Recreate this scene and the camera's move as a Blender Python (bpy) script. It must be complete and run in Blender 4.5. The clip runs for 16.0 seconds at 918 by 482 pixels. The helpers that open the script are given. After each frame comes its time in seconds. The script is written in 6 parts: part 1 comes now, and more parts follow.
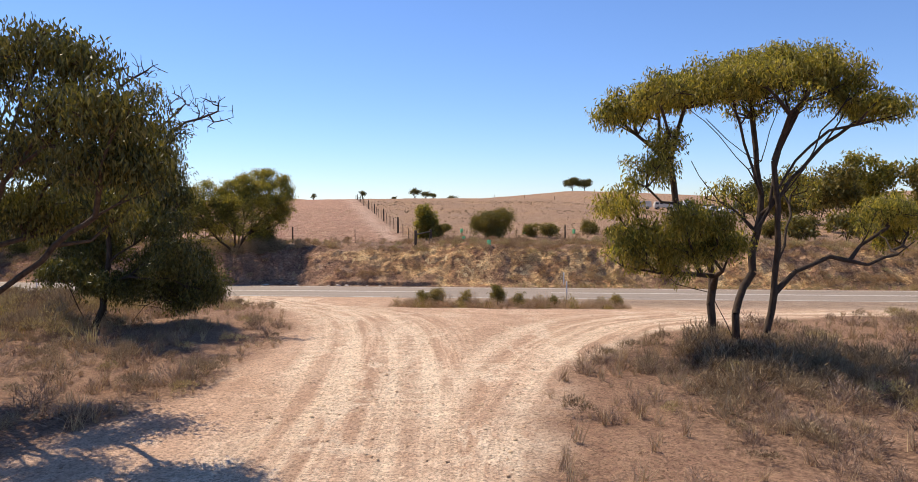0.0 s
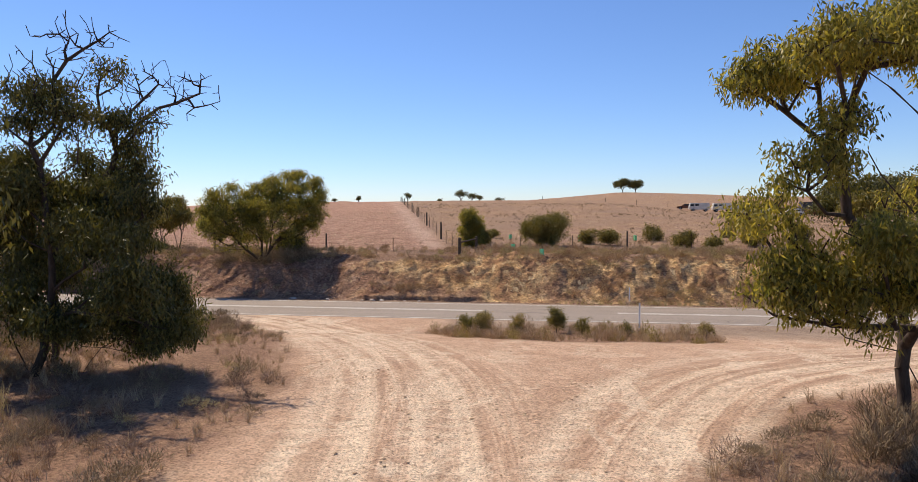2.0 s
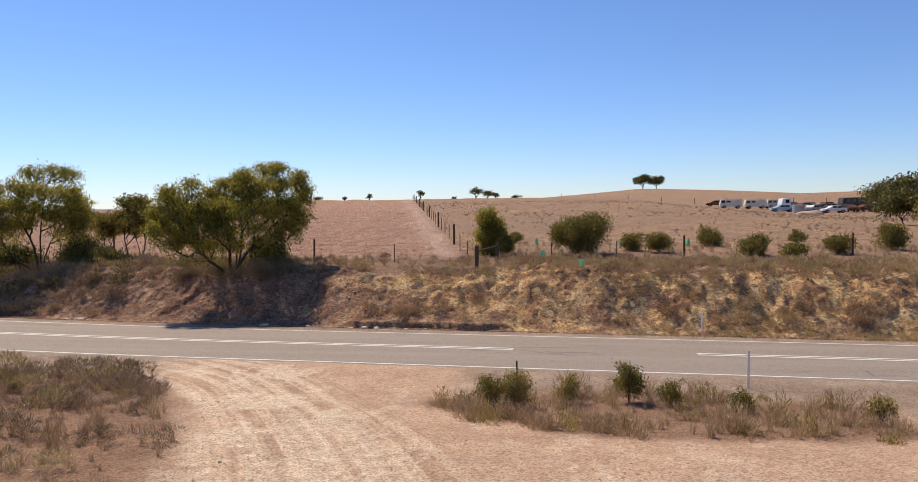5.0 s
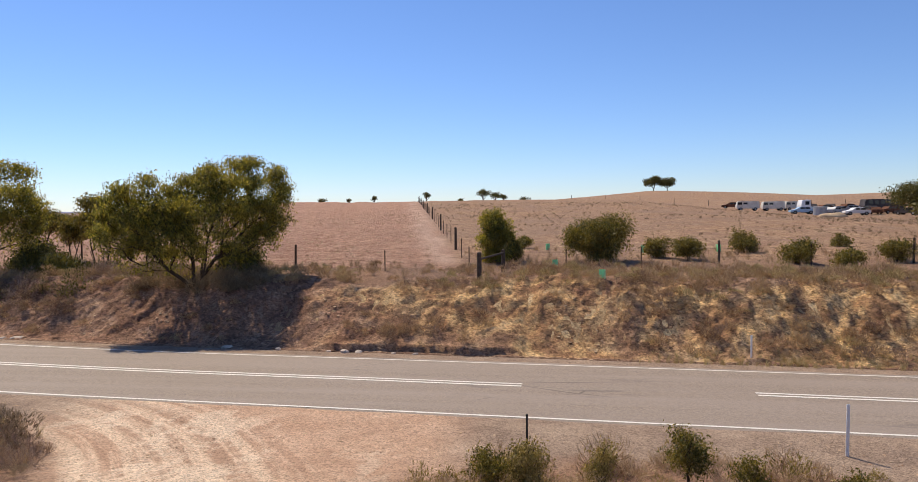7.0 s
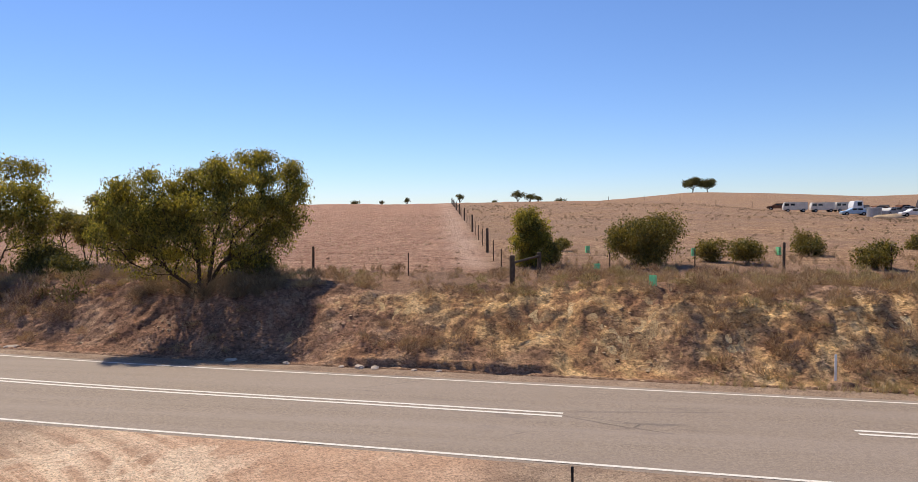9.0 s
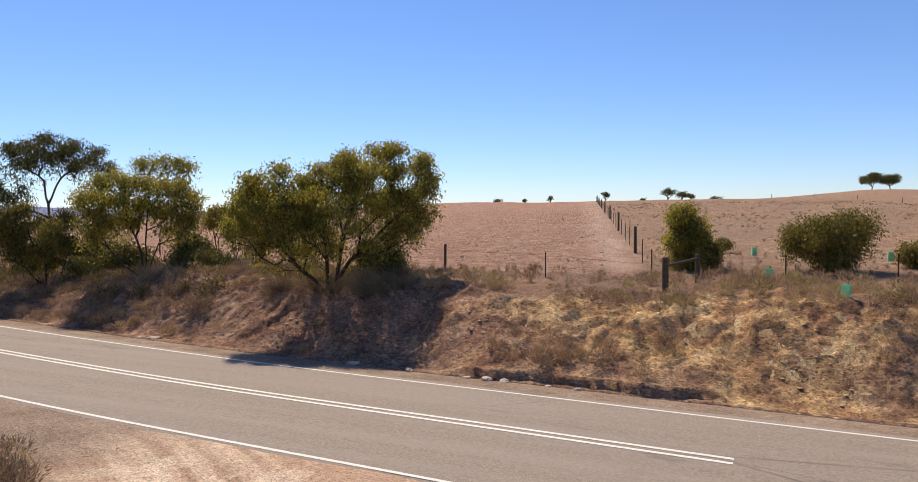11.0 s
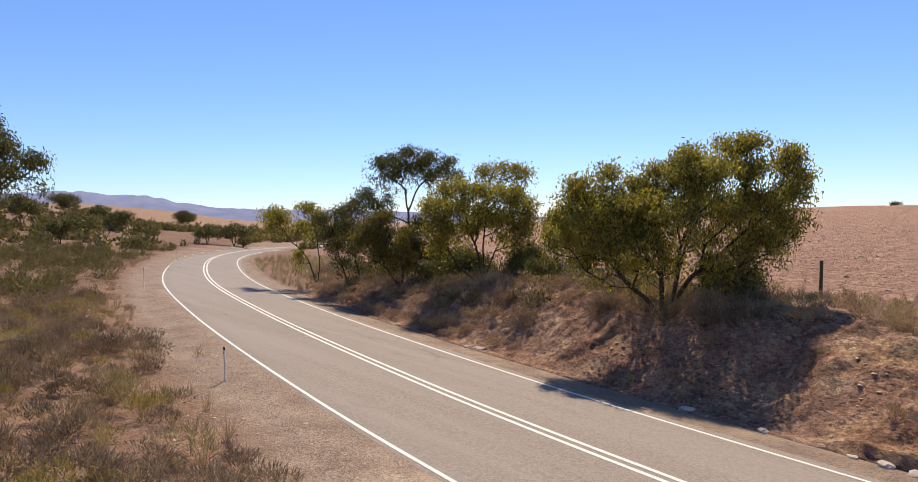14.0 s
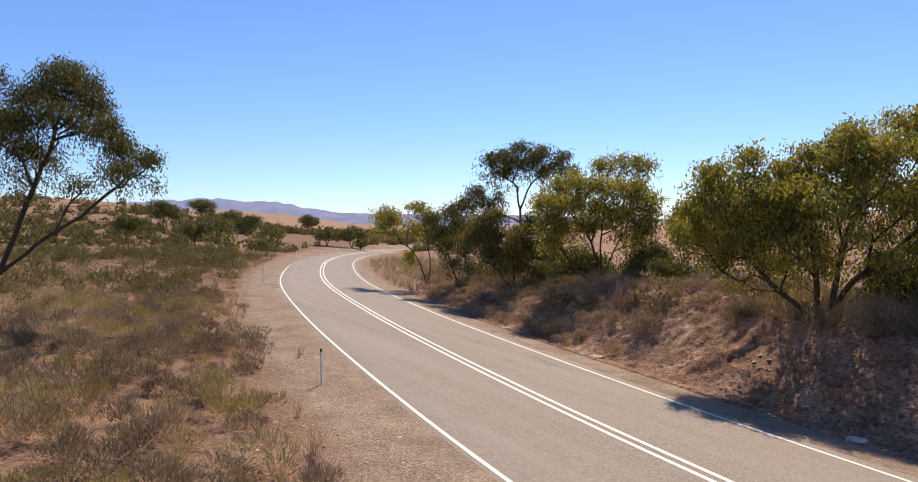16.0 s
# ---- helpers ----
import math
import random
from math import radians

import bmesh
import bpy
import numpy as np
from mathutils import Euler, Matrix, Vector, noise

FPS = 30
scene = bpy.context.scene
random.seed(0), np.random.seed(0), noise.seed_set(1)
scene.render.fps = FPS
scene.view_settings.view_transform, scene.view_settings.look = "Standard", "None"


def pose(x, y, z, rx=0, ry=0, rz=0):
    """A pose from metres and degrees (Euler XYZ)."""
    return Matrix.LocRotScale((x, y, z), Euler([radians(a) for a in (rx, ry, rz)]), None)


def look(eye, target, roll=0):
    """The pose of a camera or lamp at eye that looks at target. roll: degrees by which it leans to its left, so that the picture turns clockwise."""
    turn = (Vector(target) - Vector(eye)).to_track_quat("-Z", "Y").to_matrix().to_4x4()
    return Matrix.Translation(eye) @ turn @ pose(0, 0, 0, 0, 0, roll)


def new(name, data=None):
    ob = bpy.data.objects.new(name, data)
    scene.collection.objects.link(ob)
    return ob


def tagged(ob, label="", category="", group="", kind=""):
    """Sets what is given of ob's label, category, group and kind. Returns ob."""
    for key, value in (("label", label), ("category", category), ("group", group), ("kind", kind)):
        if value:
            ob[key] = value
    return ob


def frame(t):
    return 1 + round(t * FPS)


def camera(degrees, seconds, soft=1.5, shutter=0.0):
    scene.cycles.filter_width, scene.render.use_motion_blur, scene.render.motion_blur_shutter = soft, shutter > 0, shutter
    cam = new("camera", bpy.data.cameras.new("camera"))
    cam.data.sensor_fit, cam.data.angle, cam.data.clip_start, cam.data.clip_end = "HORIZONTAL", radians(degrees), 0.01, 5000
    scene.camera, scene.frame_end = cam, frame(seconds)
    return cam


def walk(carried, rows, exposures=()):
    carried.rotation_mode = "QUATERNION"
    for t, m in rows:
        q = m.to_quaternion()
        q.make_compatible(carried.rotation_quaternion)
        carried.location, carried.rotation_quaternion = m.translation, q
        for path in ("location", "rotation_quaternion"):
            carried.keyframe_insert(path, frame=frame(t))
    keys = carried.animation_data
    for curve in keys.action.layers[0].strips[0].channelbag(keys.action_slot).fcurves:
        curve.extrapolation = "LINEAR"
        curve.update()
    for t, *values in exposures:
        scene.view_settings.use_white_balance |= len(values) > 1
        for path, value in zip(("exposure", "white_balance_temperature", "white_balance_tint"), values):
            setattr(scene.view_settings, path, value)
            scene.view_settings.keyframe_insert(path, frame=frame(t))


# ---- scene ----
cam = camera(68.8, 16.0, soft=0.7)
PATH = [
    (0, (-0.405, 3.202, 4.679), (-0.405, 5.199, 4.575), -0.10),
    (0.5, (-0.374, 4.478, 4.722), (-0.402, 6.475, 4.619), -0.25),
    (1, (-0.379, 5.667, 4.791), (-0.427, 7.664, 4.688), -0.20),
    (1.5, (-0.461, 6.888, 4.822), (-0.508, 8.885, 4.721), -0.14),
    (2, (-0.57, 8.083, 4.867), (-0.708, 10.076, 4.768), -0.18),
    (2.5, (-0.635, 9.143, 4.887), (-0.807, 11.133, 4.791), -0.22),
    (3, (-0.699, 10.4, 4.815), (-0.868, 12.39, 4.717), -0.35),
    (3.5, (-0.897, 11.72, 4.752), (-1.064, 13.711, 4.654), -0.37),
    (4, (-1.059, 13.168, 4.851), (-1.228, 15.158, 4.75), -0.48),
    (6.5, (-1.308, 20.522, 5.017), (-1.513, 22.509, 4.91), -0.40),
    (7, (-1.3, 21.184, 4.893), (-1.507, 23.171, 4.795), -0.50),
    (7.5, (-1.351, 21.999, 4.911), (-1.559, 23.986, 4.811), -0.45),
    (8, (-1.418, 22.748, 4.78), (-1.629, 24.735, 4.686), -0.50),
    (10.5, (-1.63, 26.014, 4.645), (-2.243, 27.916, 4.555), -0.38),
    (11, (-1.804, 26.604, 4.565), (-2.524, 28.468, 4.476), -0.42),
    (11.5, (-1.99, 27.276, 4.525), (-2.836, 29.086, 4.438), -0.36),
    (12, (-2.219, 27.919, 4.56), (-3.211, 29.653, 4.476), -0.40),
    (12.5, (-2.429, 28.475, 4.617), (-3.56, 30.122, 4.535), -0.40),
    (13, (-2.636, 29.037, 4.635), (-3.924, 30.565, 4.558), -0.40),
    (13.5, (-2.876, 29.515, 4.659), (-4.309, 30.908, 4.586), -0.40),
    (14, (-3.148, 29.927, 4.645), (-4.696, 31.191, 4.578), -0.40),
    (14.5, (-3.52, 30.265, 4.577), (-5.144, 31.43, 4.513), -0.40),
    (15, (-3.802, 30.548, 4.51), (-5.47, 31.649, 4.45), -0.50),
    (15.5, (-4.114, 30.834, 4.415), (-5.786, 31.93, 4.358), -0.70),
    (16, (-4.603, 31.147, 4.36), (-6.344, 32.13, 4.307), -0.70),
]
walk(cam, [(t, look(eye, target, roll)) for t, eye, target, roll in PATH],
     exposures=((0.0, 0.2), (1.0, 0.12), (2.0, 0.05), (3.5, 0.01), (8.0, 0.0), (11.0, 0.04), (13.0, 0.1), (16.0, 0.21)))

# ---- light ----
SUN_EL, SUN_AZ = radians(53), radians(-42)          # height of the sun; turned from the +y axis towards +x
world = bpy.data.worlds.new("sky")
scene.world = world
world.use_nodes = True
wn = world.node_tree
sky = wn.nodes.new("ShaderNodeTexSky")
sky.sky_type, sky.sun_disc = "NISHITA", False
sky.sun_elevation, sky.sun_rotation = SUN_EL, SUN_AZ
sky.altitude, sky.air_density, sky.dust_density, sky.ozone_density = 200, 1.0, 0.0, 6.0
tint = wn.nodes.new("ShaderNodeMix")
tint.data_type, tint.blend_type = "RGBA", "MULTIPLY"
tint.inputs[0].default_value, tint.inputs[7].default_value = 1.0, (0.905, 0.96, 1.16, 1)
wn.links.new(sky.outputs[0], tint.inputs[6])
wn.links.new(tint.outputs[2], wn.nodes["Background"].inputs[0])
wn.nodes["Background"].inputs[1].default_value = 0.112
sun_data = bpy.data.lights.new("sun", "SUN")
sun_data.energy, sun_data.angle, sun_data.color = 5.0, radians(0.53), (1.0, 0.88, 0.72)
sun_dir = Vector((math.sin(SUN_AZ) * math.cos(SUN_EL), math.cos(SUN_AZ) * math.cos(SUN_EL), math.sin(SUN_EL)))
sun = new("sun", sun_data)
sun.matrix_world = look(sun_dir * 200, (0, 0, 0))


# ---- node helpers ----
def material(name, rough=0.9, spec=0.2):
    m = bpy.data.materials.new(name)
    m.use_nodes = True
    b = m.node_tree.nodes["Principled BSDF"]
    b.inputs["Roughness"].default_value = rough
    b.inputs["Specular IOR Level"].default_value = spec
    return m, m.node_tree, b


def rgb(c):
    return (c[0], c[1], c[2], 1.0)


def noise_node(nt, scale, detail=4.0, rough=0.55, coord=None, dist=0.0):
    n = nt.nodes.new("ShaderNodeTexNoise")
    n.inputs["Scale"].default_value, n.inputs["Detail"].default_value = scale, detail
    n.inputs["Roughness"].default_value, n.inputs["Distortion"].default_value = rough, dist
    if coord is not None:
        nt.links.new(coord, n.inputs["Vector"])
    return n.outputs["Fac"]


def place(nt, scale=(1, 1, 1)):
    g = nt.nodes.new("ShaderNodeNewGeometry")
    mp = nt.nodes.new("ShaderNodeMapping")
    mp.inputs["Scale"].default_value = scale
    nt.links.new(g.outputs["Position"], mp.inputs["Vector"])
    return mp.outputs[0]


def local(nt):
    return nt.nodes.new("ShaderNodeTexCoord").outputs["Object"]


def ramp(nt, fac, stops):
    r = nt.nodes.new("ShaderNodeValToRGB")
    while len(r.color_ramp.elements) < len(stops):
        r.color_ramp.elements.new(0.5)
    for e, (p, c) in zip(r.color_ramp.elements, stops):
        e.position = p
        e.color = rgb(c) if isinstance(c, tuple) else (c, c, c, 1)
    nt.links.new(fac, r.inputs[0])
    return r.outputs[0]


def mixc(nt, fac, a, b, mode="MIX"):
    n = nt.nodes.new("ShaderNodeMix")
    n.data_type, n.blend_type = "RGBA", mode
    for sock, v in ((n.inputs[0], fac), (n.inputs[6], a), (n.inputs[7], b)):
        if isinstance(v, (int, float)):
            sock.default_value = v
        elif isinstance(v, tuple):
            sock.default_value = rgb(v)
        else:
            nt.links.new(v, sock)
    return n.outputs[2]


def arith(nt, op, a, b):
    n = nt.nodes.new("ShaderNodeMath")
    n.operation = op
    for sock, v in ((n.inputs[0], a), (n.inputs[1], b)):
        if isinstance(v, (int, float)):
            sock.default_value = v
        else:
            nt.links.new(v, sock)
    return n.outputs[0]


def cells(nt, scale, coord, feature="F1"):
    """Random value and distance of a field of chips."""
    n = nt.nodes.new("ShaderNodeTexVoronoi")
    n.feature = feature
    n.inputs["Scale"].default_value = scale
    nt.links.new(coord, n.inputs["Vector"])
    sep = nt.nodes.new("ShaderNodeSeparateColor")
    nt.links.new(n.outputs["Color"], sep.inputs[0])
    return sep.outputs[0], n.outputs["Distance"]


def bump(nt, b, height, strength, distance):
    n = nt.nodes.new("ShaderNodeBump")
    n.inputs["Strength"].default_value, n.inputs["Distance"].default_value = strength, distance
    nt.links.new(height, n.inputs["Height"])
    nt.links.new(n.outputs[0], b.inputs["Normal"])


def attr(nt, name):
    n = nt.nodes.new("ShaderNodeAttribute")
    n.attribute_name = name
    return n.outputs["Fac"]


def island(nt):
    return nt.nodes.new("ShaderNodeNewGeometry").outputs["Random Per Island"]


def object_random(nt):
    return nt.nodes.new("ShaderNodeObjectInfo").outputs["Random"]


def plain(name, colour, rough=0.6, spec=0.3, metal=0.0, vary=0.15, scale=6.0, relief=0.0):
    m, nt, b = material(name, rough, spec)
    n = noise_node(nt, scale, 5, 0.6, local(nt))
    lo = tuple(max(0.0, c * (1 - vary)) for c in colour)
    hi = tuple(min(1.0, c * (1 + vary)) for c in colour)
    nt.links.new(ramp(nt, n, [(0.3, lo), (0.7, hi)]), b.inputs["Base Color"])
    b.inputs["Metallic"].default_value = metal
    if relief:
        bump(nt, b, n, 0.6, relief)
    return m


def foliage(name, dark, light, tip, glow=0.38, through_leaf=1.0, rough=0.5):
    """Leaf material: reflects and lets light through, each leaf a little different."""
    m, nt, b = material(name, rough, 0.3 if rough < 0.55 else 0.12)
    c = ramp(nt, island(nt), [(0.0, dark), (0.45, light), (0.8, tip), (1.0, tuple(min(1.0, 1.35 * v) for v in tip))])
    patch = noise_node(nt, 1.1, 2, 0.5, place(nt))
    c = mixc(nt, ramp(nt, patch, [(0.35, 0.0), (0.7, 0.55)]), c, tip)
    nt.links.new(c, b.inputs["Base Color"])
    t = nt.nodes.new("ShaderNodeBsdfTranslucent")
    nt.links.new(mixc(nt, 1.0, c, (through_leaf, 0.96 * through_leaf, 0.45 * through_leaf), "MULTIPLY"), t.inputs["Color"])
    mx = nt.nodes.new("ShaderNodeMixShader")
    mx.inputs[0].default_value = glow
    nt.links.new(b.outputs[0], mx.inputs[1])
    nt.links.new(t.outputs[0], mx.inputs[2])
    nt.links.new(mx.outputs[0], nt.nodes["Material Output"].inputs[0])
    return m


# ---- materials ----
def ground_material():
    m, nt, b = material("ground", 0.95, 0.1)
    p = place(nt)
    big, mid, fine = noise_node(nt, 0.13, 4, 0.6, p), noise_node(nt, 0.9, 5, 0.65, p), noise_node(nt, 9.0, 6, 0.7, p)
    grit = noise_node(nt, 38.0, 3, 0.7, p)
    # bare soil between dry grass, with straw litter
    soil = ramp(nt, mid, [(0.3, (0.21, 0.107, 0.07)), (0.52, (0.33, 0.18, 0.115)), (0.75, (0.46, 0.28, 0.178))])
    soil = mixc(nt, ramp(nt, fine, [(0.42, 0.0), (0.66, 0.65)]), soil, (0.42, 0.275, 0.16))
    soil = mixc(nt, ramp(nt, grit, [(0.5, 0.0), (0.66, 0.7)]), soil, (0.14, 0.085, 0.055))
    # ploughed field with faint furrows
    wave = nt.nodes.new("ShaderNodeTexNoise")
    wave.inputs["Scale"].default_value, wave.inputs["Detail"].default_value = 1.0, 4
    nt.links.new(place(nt, (2.4, 0.16, 1)), wave.inputs["Vector"])
    clod = noise_node(nt, 3.2, 5, 0.75, p)
    field = ramp(nt, wave.outputs["Fac"], [(0.3, (0.44, 0.235, 0.15)), (0.55, (0.56, 0.315, 0.205)), (0.75, (0.66, 0.39, 0.255))])
    field = mixc(nt, ramp(nt, clod, [(0.45, 0.0), (0.53, 0.85)]), field, (0.27, 0.13, 0.085))
    field = mixc(nt, ramp(nt, noise_node(nt, 1.0, 6, 0.85, p), [(0.48, 0.0), (0.6, 0.7)]), field, (0.68, 0.43, 0.285))
    field = mixc(nt, ramp(nt, noise_node(nt, 0.55, 6, 0.85, p), [(0.38, 0.7), (0.5, 0.0)]), field, (0.33, 0.165, 0.108))
    field = mixc(nt, ramp(nt, fine, [(0.52, 0.0), (0.64, 0.7)]), field, (0.74, 0.50, 0.34))
    # rough grazing land
    graze = ramp(nt, mid, [(0.3, (0.33, 0.19, 0.11)), (0.5, (0.49, 0.30, 0.17)), (0.72, (0.66, 0.46, 0.255))])
    graze = mixc(nt, ramp(nt, clod, [(0.46, 0.0), (0.54, 0.85)]), graze, (0.235, 0.138, 0.085))
    graze = mixc(nt, ramp(nt, noise_node(nt, 0.3, 6, 0.8, p), [(0.52, 0.0), (0.58, 0.7)]), graze, (0.30, 0.178, 0.12))
    graze = mixc(nt, ramp(nt, big, [(0.4, 0.0), (0.65, 0.6)]), graze, (0.30, 0.20, 0.14))
    soil = mixc(nt, arith(nt, "MULTIPLY", attr(nt, "litter"), 0.8), soil, mixc(nt, ramp(nt, fine, [(0.4, 0.0), (0.6, 1.0)]), (0.105, 0.062, 0.042), (0.34, 0.205, 0.13)))
    # gravel track, streaked and paler where wheels have pressed it
    track = ramp(nt, mid, [(0.3, (0.54, 0.335, 0.215)), (0.55, (0.66, 0.435, 0.29)), (0.8, (0.76, 0.525, 0.36))])
    run = nt.nodes.new("ShaderNodeCombineXYZ")
    nt.links.new(arith(nt, "MULTIPLY", attr(nt, "lat"), 2.8), run.inputs[0])
    nt.links.new(arith(nt, "MULTIPLY", attr(nt, "arc"), 0.10), run.inputs[1])
    streak = noise_node(nt, 1.0, 4, 0.65, run.outputs[0])
    worn = attr(nt, "worn")
    track = mixc(nt, arith(nt, "MULTIPLY", worn, ramp(nt, streak, [(0.46, 0.0), (0.6, 0.9)])), track, (0.90, 0.69, 0.48))
    track = mixc(nt, arith(nt, "MULTIPLY", worn, ramp(nt, streak, [(0.38, 0.9), (0.5, 0.0)])), track, (0.47, 0.29, 0.185))
    track = mixc(nt, arith(nt, "MULTIPLY", attr(nt, "rut"), 0.9), track, (0.98, 0.79, 0.57))
    # pale scraped clay shows through the loose gravel in ragged patches
    scrape = noise_node(nt, 0.55, 6, 0.72, place(nt, (1.5, 0.75, 1)), 0.4)
    track = mixc(nt, arith(nt, "MULTIPLY", ramp(nt, scrape, [(0.53, 0.0), (0.60, 0.8)]), arith(nt, "ADD", arith(nt, "MULTIPLY", worn, 0.5), 0.5)), track, (0.90, 0.71, 0.51))
    track = mixc(nt, ramp(nt, fine, [(0.5, 0.0), (0.68, 0.6)]), track, (0.50, 0.315, 0.205))
    track = mixc(nt, ramp(nt, grit, [(0.53, 0.0), (0.66, 0.65)]), track, (0.31, 0.185, 0.12))
    # cut bank: ochre clay and pale stone
    bank = ramp(nt, mid, [(0.3, (0.36, 0.20, 0.10)), (0.45, (0.54, 0.335, 0.155)), (0.58, (0.76, 0.54, 0.27)), (0.75, (0.82, 0.65, 0.40))])
    bank = mixc(nt, ramp(nt, fine, [(0.48, 0.0), (0.62, 0.75)]), bank, (0.30, 0.165, 0.085))
    bank = mixc(nt, ramp(nt, grit, [(0.58, 0.0), (0.68, 0.5)]), bank, (0.17, 0.095, 0.055))
    red = ramp(nt, mid, [(0.3, (0.26, 0.145, 0.09)), (0.55, (0.40, 0.235, 0.145)), (0.75, (0.52, 0.335, 0.21))])
    red = mixc(nt, ramp(nt, fine, [(0.46, 0.0), (0.64, 0.7)]), red, (0.20, 0.11, 0.07))
    bank = mixc(nt, attr(nt, "red"), bank, red)
    shoulder = ramp(nt, mid, [(0.3, (0.30, 0.215, 0.155)), (0.5, (0.42, 0.305, 0.215)), (0.75, (0.60, 0.45, 0.315))])
    shoulder = mixc(nt, ramp(nt, grit, [(0.42, 0.0), (0.62, 0.75)]), shoulder, (0.22, 0.15, 0.11))
    shoulder = mixc(nt, ramp(nt, fine, [(0.55, 0.0), (0.7, 0.5)]), shoulder, (0.60, 0.43, 0.30))
    track = mixc(nt, attr(nt, "shoulder"), track, shoulder)
    chip, _ = cells(nt, 34.0, p)
    lump, _ = cells(nt, 9.0, p)
    shade = mixc(nt, 1.0, ramp(nt, chip, [(0.0, 0.6), (0.35, 0.97), (1.0, 1.17)]), ramp(nt, lump, [(0.0, 0.93), (1.0, 1.05)]), "MULTIPLY")
    c = mixc(nt, attr(nt, "graze"), soil, graze)
    c = mixc(nt, attr(nt, "field"), c, field)
    c = mixc(nt, attr(nt, "bank"), c, bank)
    c = mixc(nt, arith(nt, "MULTIPLY", attr(nt, "pale"), 0.75), c, (0.66, 0.45, 0.33))
    c = mixc(nt, attr(nt, "track"), c, track)
    c = mixc(nt, ramp(nt, big, [(0.3, 0.0), (0.7, 0.22)]), c, (0.30, 0.20, 0.13))
    c = mixc(nt, 1.0, c, shade, "MULTIPLY")
    # distance haze painted into the ground colour, pinkish grey towards the horizon
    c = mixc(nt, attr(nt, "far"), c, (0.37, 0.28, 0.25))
    nt.links.new(c, b.inputs["Base Color"])
    h = arith(nt, "ADD", arith(nt, "MULTIPLY", fine, 0.8), arith(nt, "MULTIPLY", chip, 0.25))
    h = arith(nt, "ADD", h, arith(nt, "MULTIPLY", arith(nt, "MULTIPLY", attr(nt, "field"), clod), 3.0))
    bump(nt, b, h, 1.0, 0.09)
    return m


def asphalt_material():
    m, nt, b = material("asphalt", 0.8, 0.3)
    p = place(nt)
    chips, patch = noise_node(nt, 45, 3, 0.8, p), noise_node(nt, 0.35, 5, 0.6, place(nt, (0.35, 1.6, 1)))
    seal = noise_node(nt, 14, 4, 0.8, p)
    c = ramp(nt, chips, [(0.3, (0.108, 0.083, 0.063)), (0.5, (0.25, 0.194, 0.143)), (0.7, (0.445, 0.35, 0.26))])
    c = mixc(nt, ramp(nt, seal, [(0.38, 0.55), (0.5, 0.0)]), c, (0.13, 0.102, 0.08))
    c = mixc(nt, ramp(nt, seal, [(0.5, 0.0), (0.64, 0.5)]), c, (0.40, 0.32, 0.25))
    c = mixc(nt, ramp(nt, patch, [(0.35, 0.0), (0.7, 0.5)]), c, (0.28, 0.222, 0.172))
    crack = nt.nodes.new("ShaderNodeTexVoronoi")
    crack.feature = "DISTANCE_TO_EDGE"
    crack.inputs["Scale"].default_value = 1.0
    nt.links.new(place(nt, (0.22, 0.9, 1)), crack.inputs["Vector"])
    gap = ramp(nt, crack.outputs["Distance"], [(0.0, 0.7), (0.012, 0.0)])
    where = ramp(nt, noise_node(nt, 0.12, 2, 0.5, p), [(0.52, 0.0), (0.6, 1.0)])
    c = mixc(nt, arith(nt, "MULTIPLY", gap, where), c, (0.05, 0.042, 0.038))
    blot = noise_node(nt, 1.0, 4, 0.6, place(nt, (0.55, 2.6, 1)))
    c = mixc(nt, arith(nt, "MULTIPLY", ramp(nt, blot, [(0.56, 0.0), (0.66, 0.6)]), where), c, (0.10, 0.083, 0.072))
    lanes = noise_node(nt, 1.0, 3, 0.5, place(nt, (0.05, 1.3, 1)))
    c = mixc(nt, ramp(nt, lanes, [(0.4, 0.0), (0.65, 0.35)]), c, (0.34, 0.275, 0.225))
    nt.links.new(c, b.inputs["Base Color"])
    bump(nt, b, chips, 0.5, 0.01)
    return m


def paint_material():
    m, nt, b = material("road_paint", 0.7, 0.3)
    n = noise_node(nt, 30, 4, 0.7, place(nt))
    nt.links.new(ramp(nt, n, [(0.3, (0.46, 0.41, 0.34)), (0.5, (0.74, 0.69, 0.60)), (0.8, (0.82, 0.78, 0.70))]), b.inputs["Base Color"])
    return m


def bark_material(name, a, bcol):
    m, nt, b = material(name, 0.9, 0.15)
    n = noise_node(nt, 5, 6, 0.7, place(nt, (3, 3, 0.8)))
    nt.links.new(ramp(nt, n, [(0.3, a), (0.7, bcol)]), b.inputs["Base Color"])
    bump(nt, b, n, 0.7, 0.02)
    return m


def straw_material(name, stops, thin=0.18):
    m, nt, b = material(name, 0.8, 0.2)
    c = ramp(nt, island(nt), stops)
    patch = noise_node(nt, 0.5, 3, 0.6, place(nt))
    c = mixc(nt, ramp(nt, patch, [(0.4, 0.0), (0.65, 0.6)]), c, stops[-1][1])
    nt.links.new(c, b.inputs["Base Color"])
    if thin:
        t = nt.nodes.new("ShaderNodeBsdfTranslucent")
        nt.links.new(c, t.inputs["Color"])
        mx = nt.nodes.new("ShaderNodeMixShader")
        mx.inputs[0].default_value = thin
        nt.links.new(b.outputs[0], mx.inputs[1])
        nt.links.new(t.outputs[0], mx.inputs[2])
        nt.links.new(mx.outputs[0], nt.nodes["Material Output"].inputs[0])
    return m


